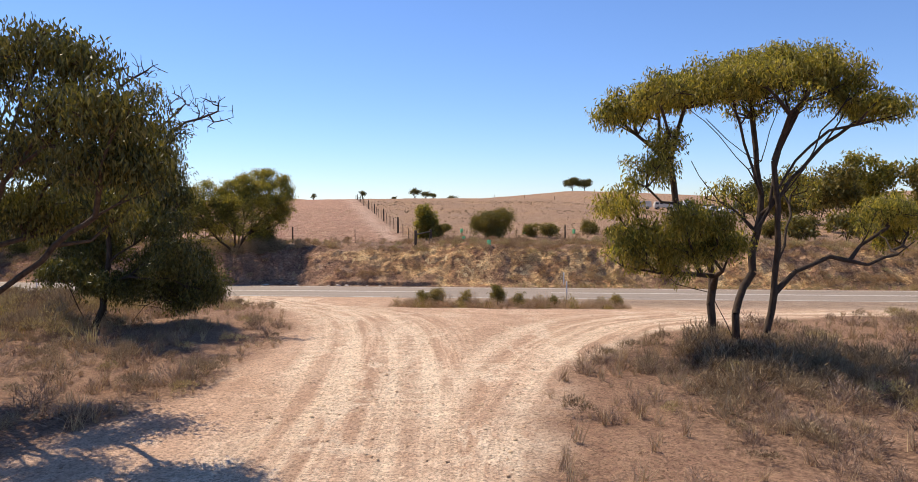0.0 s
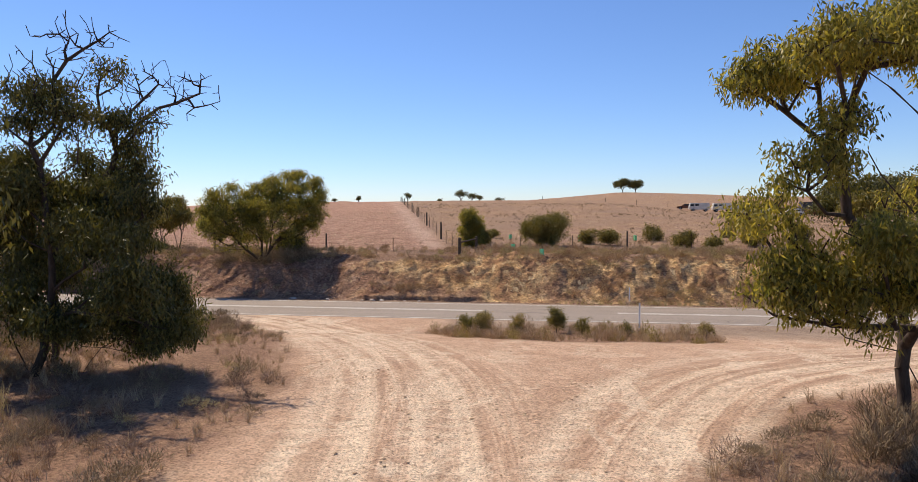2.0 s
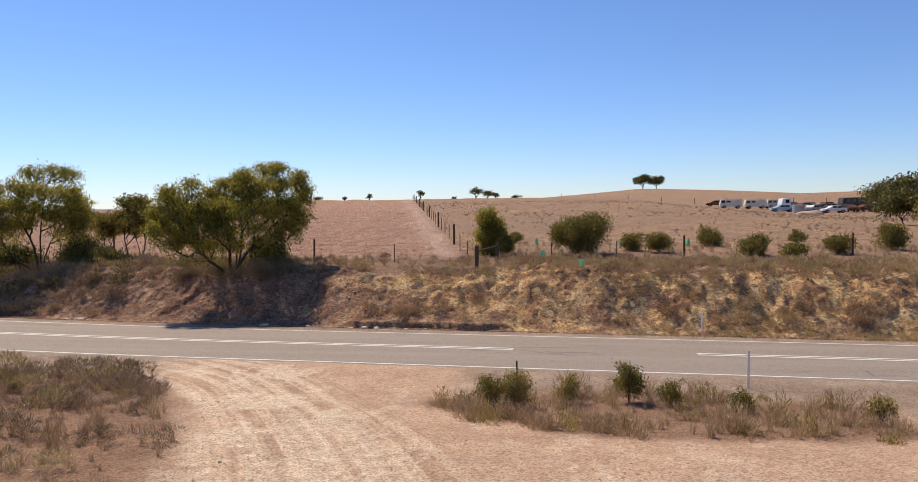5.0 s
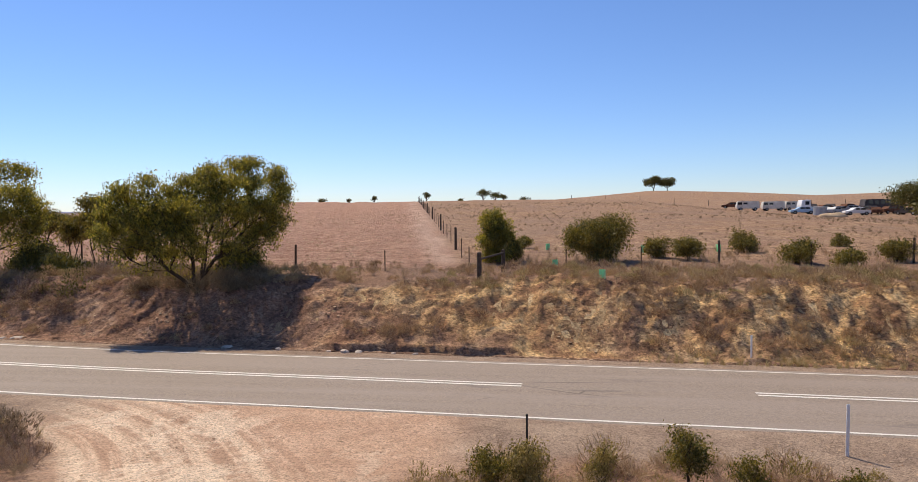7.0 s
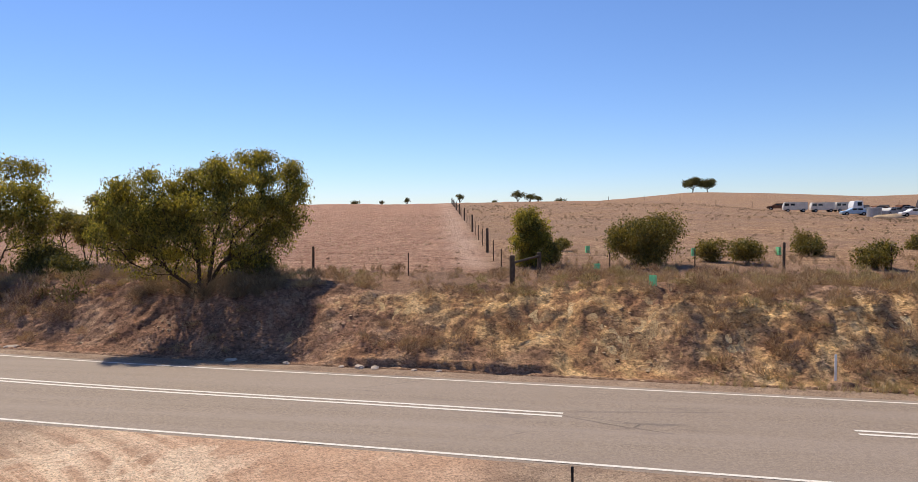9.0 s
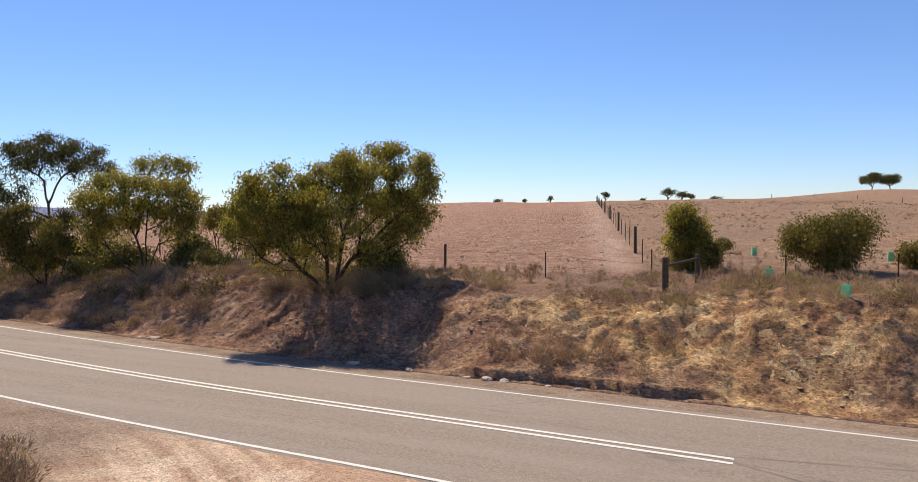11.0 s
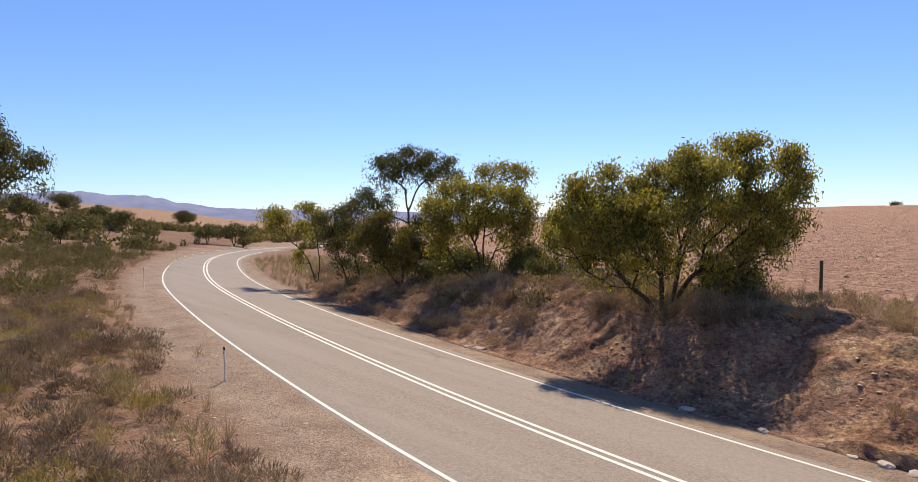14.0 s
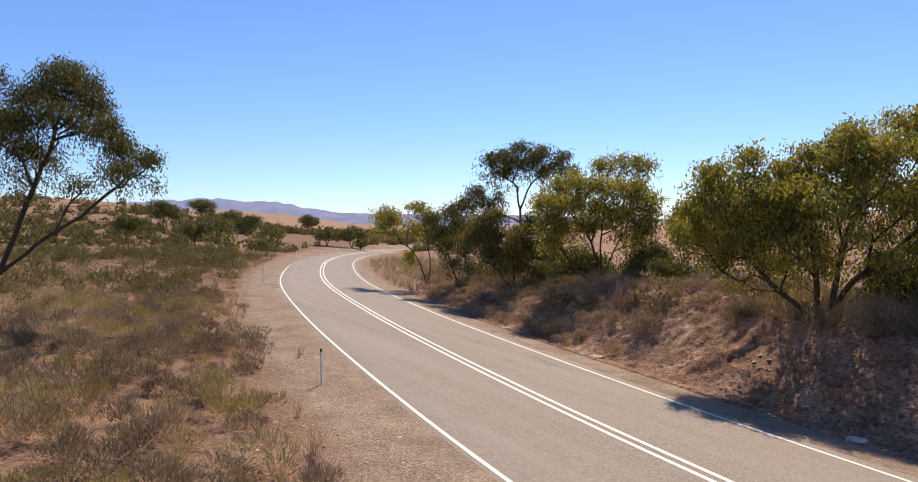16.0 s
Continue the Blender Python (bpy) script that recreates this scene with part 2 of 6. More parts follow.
GROUND, ASPHALT, PAINT = ground_material(), asphalt_material(), paint_material()
BARK = bark_material("bark", (0.036, 0.026, 0.019), (0.12, 0.084, 0.06))
BARK_GREY = bark_material("grey_dead_wood", (0.10, 0.085, 0.075), (0.28, 0.24, 0.21))
GUM_LEAF = foliage("gum_leaf", (0.052, 0.06, 0.018), (0.148, 0.148, 0.037), (0.335, 0.272, 0.062), 0.47, 1.65)
DARK_LEAF = foliage("dark_leaf", (0.034, 0.041, 0.015), (0.080, 0.086, 0.026), (0.19, 0.16, 0.043), 0.28)
BUSH_LEAF = foliage("bush_leaf", (0.055, 0.06, 0.017), (0.13, 0.125, 0.034), (0.30, 0.225, 0.055))
FAR_LEAF = foliage("far_scrub_leaf", (0.07, 0.06, 0.03), (0.14, 0.118, 0.054), (0.24, 0.195, 0.09), 0.3, 1.0, 0.75)
SCRUB_LEAF = foliage("scrub_leaf", (0.12, 0.10, 0.042), (0.245, 0.195, 0.072), (0.42, 0.315, 0.125), 0.35, 1.0, 0.65)
STRAW = straw_material("dry_grass", [(0.0, (0.26, 0.15, 0.085)), (0.5, (0.43, 0.285, 0.16)), (1.0, (0.60, 0.44, 0.25))])
TWIG = straw_material("dry_twigs", [(0.0, (0.15, 0.092, 0.066)), (0.5, (0.27, 0.175, 0.125)), (1.0, (0.42, 0.30, 0.20))])
GOLD = straw_material("golden_grass", [(0.0, (0.28, 0.20, 0.085)), (0.5, (0.46, 0.345, 0.15)), (1.0, (0.62, 0.49, 0.24))])
VERGE = straw_material("verge_twigs", [(0.0, (0.20, 0.12, 0.073)), (0.5, (0.37, 0.235, 0.135)), (1.0, (0.59, 0.42, 0.215))])
HEATH = straw_material("purple_brown_heath", [(0.0, (0.115, 0.073, 0.043)), (0.5, (0.235, 0.162, 0.095)), (1.0, (0.42, 0.31, 0.18))])
OLIVE_STRAW = straw_material("olive_straw_twigs", [(0.0, (0.19, 0.14, 0.06)), (0.5, (0.39, 0.295, 0.125)), (1.0, (0.60, 0.46, 0.215))])
STONE = straw_material("stone", [(0.0, (0.28, 0.165, 0.10)), (0.6, (0.46, 0.30, 0.18)), (1.0, (0.58, 0.42, 0.26))], 0.0)


# ---- mesh helpers ----
def mesh_np(name, verts, faces):
    """A mesh from arrays: verts (n, 3), faces (m, k)."""
    verts, faces = np.asarray(verts, np.float32), np.asarray(faces, np.int32)
    me = bpy.data.meshes.new(name)
    me.vertices.add(len(verts))
    me.vertices.foreach_set("co", verts.ravel())
    k = faces.shape[1]
    me.loops.add(faces.size)
    me.loops.foreach_set("vertex_index", faces.ravel())
    me.polygons.add(len(faces))
    me.polygons.foreach_set("loop_start", np.arange(0, faces.size, k, dtype=np.int32))
    me.update(calc_edges=True)
    me.validate()
    return me


def solid(name, verts, faces, mat, parent=None, label="", smooth=False):
    me = mesh_np(name, verts, faces)
    me.materials.append(mat)
    if smooth:
        me.polygons.foreach_set("use_smooth", np.ones(len(me.polygons), bool))
    ob = new(name, me)
    if parent is not None:
        ob.parent = parent
    return tagged(ob, label)


def part(name, bm, mat, parent=None, label="", smooth=False):
    me = bpy.data.meshes.new(name)
    bm.to_mesh(me)
    bm.free()
    me.materials.append(mat)
    if smooth:
        for poly in me.polygons:
            poly.use_smooth = True
    ob = new(name, me)
    if parent is not None:
        ob.parent = parent
    return tagged(ob, label)


def empty(name, at, rz=0.0):
    ob = new(name)
    ob.matrix_world = pose(at[0], at[1], at[2], 0, 0, rz)
    return ob


def box(bm, size, at=(0, 0, 0), rot=None, bevel=0.0):
    m = Matrix.Translation(at) @ (rot or Matrix()) @ Matrix.Diagonal((*size, 1))
    got = bmesh.ops.create_cube(bm, size=1, matrix=m)
    if bevel:
        edges = list({e for v in got["verts"] for e in v.link_edges})
        bmesh.ops.bevel(bm, geom=edges, offset=bevel, segments=2, affect="EDGES")


def tube(bm, r1, r2, a, b, sides=8):
    a, b = Vector(a), Vector(b)
    m = Matrix.Translation((a + b) / 2) @ (b - a).to_track_quat("Z", "Y").to_matrix().to_4x4()
    bmesh.ops.create_cone(bm, cap_ends=True, segments=sides, radius1=r1, radius2=r2, depth=(b - a).length, matrix=m)


# ---- smooth value noise for the relief ----
def lattice(ix, iy, seed):
    h = (ix.astype(np.int64) * 374761393 + iy.astype(np.int64) * 668265263 + seed * 1442695041) & 0xFFFFFFFF
    h = ((h ^ (h >> 13)) * 1274126177) & 0xFFFFFFFF
    return ((h ^ (h >> 16)) & 0xFFFF) / 65535.0


def vnoise(x, y, seed=0):
    ix, iy = np.floor(x), np.floor(y)
    fx, fy = x - ix, y - iy
    fx, fy = fx * fx * (3 - 2 * fx), fy * fy * (3 - 2 * fy)
    a, b = lattice(ix, iy, seed), lattice(ix + 1, iy, seed)
    c, d = lattice(ix, iy + 1, seed), lattice(ix + 1, iy + 1, seed)
    return (a + (b - a) * fx) * (1 - fy) + (c + (d - c) * fx) * fy - 0.5


def fbm(x, y, scale, octaves=4, seed=0):
    out, amp = 0.0, 1.0
    for k in range(octaves):
        out = out + amp * vnoise(x * scale, y * scale, seed + k)
        scale, amp = scale * 2.03, amp * 0.5
    return out


def step(a, b, x):
    t = np.clip((x - a) / (b - a), 0, 1)
    return t * t * (3 - 2 * t)


# ---- plan of the road ----
CENTRE = [(400, 12), (200, 25), (100, 32), (50, 35.6), (25, 37.4), (8, 38.8), (-4.6, 39.8), (-18, 41.0), (-36, 43.7), (-54.3, 47.5),
          (-72, 53.0), (-86, 58.6), (-97, 65.0), (-106, 73.5), (-111, 85), (-111, 100), (-104, 125), (-90, 160), (-80, 200), (-90, 260), (-130, 330)]


def spline(pts, gap=1.0):
    p = np.array([(2 * pts[0][0] - pts[1][0], 2 * pts[0][1] - pts[1][1]), *pts, (2 * pts[-1][0] - pts[-2][0], 2 * pts[-1][1] - pts[-2][1])], float)
    out = []
    for i in range(1, len(p) - 2):
        n = max(2, int(np.linalg.norm(p[i + 1] - p[i]) / gap))
        t = np.linspace(0, 1, n, endpoint=False)[:, None]
        out.append(0.5 * (2 * p[i] + (p[i + 1] - p[i - 1]) * t + (2 * p[i - 1] - 5 * p[i] + 4 * p[i + 1] - p[i + 2]) * t ** 2
                          + (3 * p[i] - p[i - 1] - 3 * p[i + 1] + p[i + 2]) * t ** 3))
    return np.vstack(out + [p[-2:-1]])


LINE = spline(CENTRE, 1.0)
TANGENT = np.gradient(LINE, axis=0)
TANGENT /= np.linalg.norm(TANGENT, axis=1)[:, None]
SIDE = np.stack([TANGENT[:, 1], -TANGENT[:, 0]], 1)          # points to the far (north) side, as the line runs west
ROAD_Z = np.where(LINE[:, 0] < -85, -0.012 * np.maximum(0, np.cumsum(np.r_[0, np.linalg.norm(np.diff(LINE, axis=0), axis=1)])
                  - np.cumsum(np.r_[0, np.linalg.norm(np.diff(LINE, axis=0), axis=1)])[np.argmin(abs(LINE[:, 0] + 85))]), 0.0)
FALL = 0.05                                                  # the road leans to the inside of its bend


def road_at(x, y):
    """Signed distance from the centre line (far side positive) and the road's height there."""
    x, y = np.atleast_1d(x), np.atleast_1d(y)
    s, z = np.empty(len(x)), np.empty(len(x))
    for k in range(0, len(x), 20000):
        q = np.stack([x[k:k + 20000], y[k:k + 20000]], 1)
        d2 = ((q[:, None, :] - LINE[None, ::2, :]) ** 2).sum(2)
        j = d2.argmin(1) * 2
        s[k:k + 20000] = ((q - LINE[j]) * SIDE[j]).sum(1)
        far = np.sqrt(d2.min(1))
        sk = s[k:k + 20000]
        s[k:k + 20000] = np.where(far > np.abs(sk) + 4, np.sign(sk) * far, sk)
        z[k:k + 20000] = ROAD_Z[j]
    return s, z


# the gravel track: its two rims, and the scrub island by the road
RIM = [(-9.5, -40), (-7.5, 4), (-6.3, 11), (-5.5, 13.6), (-4.9, 15.2), (-4.7, 18), (-4.9, 20.5), (-5.8, 24), (-7.4, 28), (-10.2, 32.6), (-15, 36),
       (-15, 44), (40, 40), (40, 29.6), (22, 27.3), (14.6, 25), (9, 22.6), (6, 20.9), (3.9, 19.2), (2.3, 16.9), (1.4, 15), (0.8, 12), (0.6, 8), (0.8, 4), (1.5, -40)]


def inside_rim(x, y):
    """Signed distance to the track's rim, positive within."""
    p = np.array(RIM, float)
    best, odd = np.full(len(x), 1e9), np.zeros(len(x), bool)
    for a, b in zip(p, np.roll(p, -1, 0)):
        e = b - a
        t = np.clip(((x - a[0]) * e[0] + (y - a[1]) * e[1]) / (e @ e), 0, 1)
        best = np.minimum(best, np.hypot(x - a[0] - t * e[0], y - a[1] - t * e[1]))
        cross = (a[1] > y) != (b[1] > y)
        odd ^= cross & (x < a[0] + (y - a[1]) * e[0] / (e[1] if e[1] else 1e-9))
    return np.where(odd, best, -best)


def island_in(x, y):
    return (1 - np.hypot((x - 2.0 - 0.12 * (y - 31)) / 5.2, (y - 31.0 + 0.1 * (x - 2)) / 2.5)) * 2.5


def track_mask(x, y, s):
    wob = 0.7 * fbm(x, y, 0.5, 4, 5)
    a = step(-0.35, 0.5, inside_rim(x, y) + wob)
    a = a * (1 - step(-0.3, 0.3, island_in(x, y) + wob))
    verge = step(6.6, 5.2, -s + wob * 0.8) * (s < 0)
    toe = step(5.3, 4.7, s + wob * 0.3) * (s > 0)
    return np.maximum(np.maximum(a, verge), toe)


RUTS = [([(-1.6, 0), (-1.5, 10), (-1.7, 16), (-2.6, 22), (-5.0, 28), (-9, 34), (-14, 37)], 0.85),
        ([(-2.6, 0), (-2.6, 10), (-2.7, 16), (-3.6, 22), (-6.3, 28), (-11, 33.4), (-18, 36)], 0.8),
        ([(-0.7, 0), (-0.8, 10), (-1.1, 16), (-1.9, 22), (-4.1, 28), (-8, 34.6), (-13, 37.5)], 0.8), ([(-3.4, 0), (-3.4, 10), (-3.5, 16), (-4.3, 22), (-6.7, 27), (-11.4, 32.8), (-18, 35.4)], 0.8),
        ([(-0.2, 0), (0.0, 10), (0.9, 15), (2.4, 19), (5.5, 22.8), (11, 26), (22, 30), (40, 34)], 0.85),
        ([(-0.9, 0), (-0.8, 10), (-0.4, 15), (1.0, 20), (4.0, 24.5), (9, 28), (20, 32), (40, 35)], 0.8),
        ([(0.3, 4), (0.5, 10), (1.5, 14.6), (3.2, 18.4), (6.2, 21.6), (12, 25), (22, 28.6), (40, 32)], 0.8)]


def rut_mask(x, y):
    """How much wheels have pressed the track, and the place along and across the nearest wheel path."""
    out, near, lat, arc = np.zeros(len(x)), np.full(len(x), 1e9), np.zeros(len(x)), np.zeros(len(x))
    for n, (pts, gauge) in enumerate(RUTS):
        line = spline(pts, 0.5)
        tan = np.gradient(line, axis=0)
        tan /= np.linalg.norm(tan, axis=1)[:, None]
        for k in range(0, len(x), 20000):
            q = np.stack([x[k:k + 20000], y[k:k + 20000]], 1)
            d2 = ((q[:, None, :] - line[None]) ** 2).sum(2)
            j = d2.argmin(1)
            d = np.sqrt(d2.min(1))
            out[k:k + 20000] = np.maximum(out[k:k + 20000], np.exp(-(d / 0.22) ** 2))
            if n in (0, 4):
                e = q - line[j]
                better = d < near[k:k + 20000]
                side = e[:, 0] * tan[j, 1] - e[:, 1] * tan[j, 0]
                near[k:k + 20000] = np.where(better, d, near[k:k + 20000])
                lat[k:k + 20000] = np.where(better, side + 40 * n, lat[k:k + 20000])
                arc[k:k + 20000] = np.where(better, j * 0.5, arc[k:k + 20000])
    return out * np.clip(0.75 + 1.5 * fbm(x, y, 0.35, 3, 71), 0, 1), lat, arc, np.exp(-(near / 1.9) ** 4)


BANK_X = [(-120, 0.15), (-60, 0.2), (-48, 0.35), (-40, 0.45), (-33, 0.65), (-24, 0.9), (-15, 1.0), (20, 1.0), (60, 0.7), (150, 0.3)]
BANK_D = [(3.2, -0.16), (3.55, -0.155), (4.2, -0.22), (4.9, -0.33), (5.4, -0.12), (6.3, 0.5), (7.3, 1.25), (8.3, 1.72), (9.4, 1.9), (12, 2.0)]
NEAR_D = [(3.6, 0.18), (3.9, 0.21), (4.4, 0.24), (5, 0.22), (8, 0.42), (12, 0.95), (15, 1.26), (18, 1.46), (23, 1.5), (60, 1.7), (300, 3)]
LEFT_D = [(3.6, 0.18), (3.9, 0.21), (4.4, 0.22), (5, 0.16), (8, 0.25), (15, 0.8), (25, 1.2), (60, 2.0), (300, 6)]


def curve_at(table, v):
    a = np.array(table, float)
    return np.interp(v, a[:, 0], a[:, 1])


def height(x, y, fine=True, ledge=True):
    x, y = np.atleast_1d(np.asarray(x, float)), np.atleast_1d(np.asarray(y, float))
    s, rz = road_at(x, y)
    near = curve_at(NEAR_D, -s - 0.1) * step(-32, -14, x) + curve_at(LEFT_D, -s) * (1 - step(-32, -14, x))
    near = near * (1 - 0.7 * step(-90, -150, x) * step(20, 60, y)) + 10.5 * np.exp(-((x + 260) / 85) ** 2) * (1 - step(45, 105, y)) * step(-200, -60, y) + 15.0 * np.exp(-((x + 520) / 110) ** 2) * (1 - step(110, 270, y))
    up = curve_at(BANK_D, s)
    rough = fbm(x, y, 0.45, 4, 3) * 0.5 + np.abs(fbm(x, y, 1.3, 3, 9)) * 0.3
    on_bank = step(5.2, 6.5, s) * (1 - step(8.6, 10.5, s))
    b = curve_at(BANK_X, x)
    lip = 0.0
    if ledge:                                               # the scraped edge where the ditch has bitten into the bank's foot
        cut = 0.22 * fbm(x, y, 0.9, 3, 14) + 4.66
        lip = 0.28 * step(0.0, 0.1, s - cut) * (1 - step(5.3, 6.9, s)) * (step(-9.6, -8.4, x) * (1 - step(-1.9, -1.3, x)) + 0.55 * step(1.5, 3.0, x) * (1 - step(9, 11, x)) * step(-0.05, 0.1, fbm(x, y, 0.4, 2, 15)))
    far_side = np.where(s > 5.1, -0.2 + (up + 0.2) * b + on_bank * rough * b, up) + lip
    # the field climbs to a crest, with a long hill behind it to the east, and falls away to the west
    rise = 0.0375 * np.clip(y - 52, 0, 120) * step(-150, -85, x) * (1 + 0.4 * step(-15, -62, x)) - 0.022 * np.maximum(0, y - 178) * (1 - step(-30, 120, x))
    rise = rise - 0.02 * np.clip(y - 90, 0, 300) * (1 - step(-160, -90, x))
    rise = np.maximum(rise, -14) * step(10, 20, s)
    ridge = 9.5 * np.exp(-(np.maximum(0, np.abs(y - 400) - 20) / 110) ** 2) * np.interp(x, [-240, -175, -130, -95, -60, -20, 60, 130, 200, 300], [0, 0.9, 1.05, 0.9, 0.5, 0.45, 0.95, 0.5, 0.72, 0.95])
    ridge = ridge - 2.4 * step(15, 50, x) * np.exp(-((y - 165) / 62) ** 2)
    far_side = far_side + rise + ridge * step(12, 60, s)
    z = rz + np.where(s > 0, np.where(s > 3.2, far_side, -FALL * s), np.where(s < -3.6, near, -FALL * s))
    dip = step(3.38, 2.95, np.abs(s + 0.17))
    z = z - 0.07 * dip
    if fine:
        off = step(3.9, 6.0, np.abs(s))
        z = z + off * 0.10 * fbm(x, y, 0.6, 4, 21) * (1 - 0.6 * step(0, 1, inside_rim(x, y)))
    return z


def ground_z(x, y):
    return float(height([x], [y])[0])


def axis_steps(lo, hi, gap, far):
    inner = np.arange(lo, hi + gap / 2, gap)
    out, d = [], gap
    v = hi
    while v < far:
        d *= 1.13
        v += d
        out.append(v)
    back, d, v = [], gap, lo
    while v > -far:
        d *= 1.13
        v -= d
        back.append(v)
    return np.array(back[::-1] + list(inner) + out)


def build_ground():
    gx, gy = axis_steps(-58, 24, 0.32, 4600), axis_steps(6, 60, 0.24, 4600)
    X, Y = np.meshgrid(gx, gy)
    x, y = X.ravel(), Y.ravel()
    z = height(x, y, True, False)
    s, _ = road_at(x, y)
    rut, lat, arc, worn = rut_mask(x, y)
    track = track_mask(x, y, s)
    z = z - 0.045 * rut * track * step(4.2, 6, np.abs(s))
    r = np.hypot(x, y)
    z = z * (1 - step(700, 1500, r)) - 6.0 * step(500, 1500, r)
    nx, ny = len(gx), len(gy)
    i = np.arange(nx * ny).reshape(ny, nx)
    faces = np.stack([i[:-1, :-1], i[:-1, 1:], i[1:, 1:], i[1:, :-1]], 2).reshape(-1, 4)
    ob = solid("ground", np.stack([x, y, z], 1), faces, GROUND, None, "dry brown soil, gravel track and grazed paddocks reaching the horizon", True)
    b = curve_at(BANK_X, x)
    edge = fbm(x, y, 0.5, 3, 33)
    bank = step(5.0, 5.6, s) * (1 - step(8.2, 9.4, s + edge * 2.5)) * step(0.25, 0.5, b)
    red = 1 - step(-13, -7, x + edge * 5)
    fence_x = -3.4 - (y - 49.3) * 0.186
    field = step(12.5, 13.5, s) * step(0.0, 1.2, fence_x - x + edge) * (1 - step(230, 300, y)) * step(-120, -90, x)
    pale = np.exp(-((x - fence_x + 1.3 + 0.8 * edge) / 1.0) ** 2) * step(13, 17, s) * (1 - step(170, 230, y))
    shoulder = np.maximum(step(8.5, 6.0, -s) * (1 - step(-13.5, -10.5, x) * (1 - step(-3.5, -2.0, x))), s > 0)
    litter = np.where(x < -12, step(-0.2, 0.2, fbm(x, y, 0.25, 3, 62)), step(-0.15, 0.25, fbm(x, y, 0.22, 3, 61)) + 0.3) * (s < -5) * 0.8 + step(-40, -55, x) * (s < -7) * 0.5
    litter = np.clip(np.where(s > 8, step(-0.25, 0.2, fbm(x, y, 0.3, 3, 66)), litter), 0, 1)
    graze = step(13, 22, s) * (1 - field)
    graze = np.maximum(graze, step(60, 140, -s))
    # "far" grows with distance and drives the painted haze
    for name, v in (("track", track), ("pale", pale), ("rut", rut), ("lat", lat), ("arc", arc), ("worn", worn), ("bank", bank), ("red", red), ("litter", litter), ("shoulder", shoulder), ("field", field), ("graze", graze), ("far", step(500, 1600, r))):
        a = ob.data.attributes.new(name, "FLOAT", "POINT")
        a.data.foreach_set("value", v.astype(np.float32))
    return tagged(ob, category="ground", kind="structure")


def ribbon(name, lo, hi, lift, mat, label, category="", x_from=-1e9, x_to=1e9, thick=0.0, parent=None):
    """A strip along the road between two offsets from its centre line."""
    keep = (LINE[:, 0] >= x_from) & (LINE[:, 0] <= x_to)
    line, side, rz = LINE[keep], SIDE[keep], ROAD_Z[keep]
    n, across = len(line), max(2, int(abs(hi - lo) / 0.8) + 1)
    off = np.linspace(lo, hi, across)
    v = np.zeros((n, across, 3))
    v[:, :, :2] = line[:, None, :] + side[:, None, :] * off[None, :, None]
    v[:, :, 2] = rz[:, None] - FALL * off[None, :] + lift
    if thick:                                               # crumbling edges that go down into the ground
        w = 0.12 * fbm(line[:, 0], line[:, 1], 0.8, 3, 4)
        v[:, 0, :2] += side * w[:, None]
        v[:, -1, :2] += side * w[::-1, None]
        a, b = v[:, :1].copy(), v[:, -1:].copy()
        a[:, :, :2] -= side[:, None, :] * 0.3
        b[:, :, :2] += side[:, None, :] * 0.3
        a[:, :, 2] -= thick
        b[:, :, 2] -= thick
        v = np.concatenate([a, v, b], 1)
        across += 2
    i = np.arange(n * across).reshape(n, across)
    faces = np.stack([i[:-1, :-1], i[1:, :-1], i[1:, 1:], i[:-1, 1:]], 2).reshape(-1, 4)
    ob = solid(name, v.reshape(-1, 3), faces, mat, parent, label)
    return tagged(ob, category=category, kind="structure" if parent is None else "")


def build_road():
    road = ribbon("road", -3.50, 3.40, 0.012, ASPHALT, "grey sealed two-lane country road curving away, sun-bleached", "road", thick=0.07)
    for name, lo, hi in (("edge_line", -3.475, -3.375), ("edge_line", 3.03, 3.13)):
        ribbon(name, lo, hi, 0.018, PAINT, "solid white painted edge line", parent=road)
    ribbon("centre_line", -0.26, -0.14, 0.018, PAINT, "white painted barrier line", x_to=-0.8, parent=road)
    ribbon("centre_line", 0.02, 0.14, 0.018, PAINT, "white painted barrier line", x_to=-0.8, parent=road)
    ribbon("centre_line", -0.26, -0.14, 0.018, PAINT, "white painted barrier line", x_from=4.4, parent=road)
    ribbon("centre_line", 0.02, 0.14, 0.018, PAINT, "white painted barrier line", x_from=4.4, parent=road)
    return road


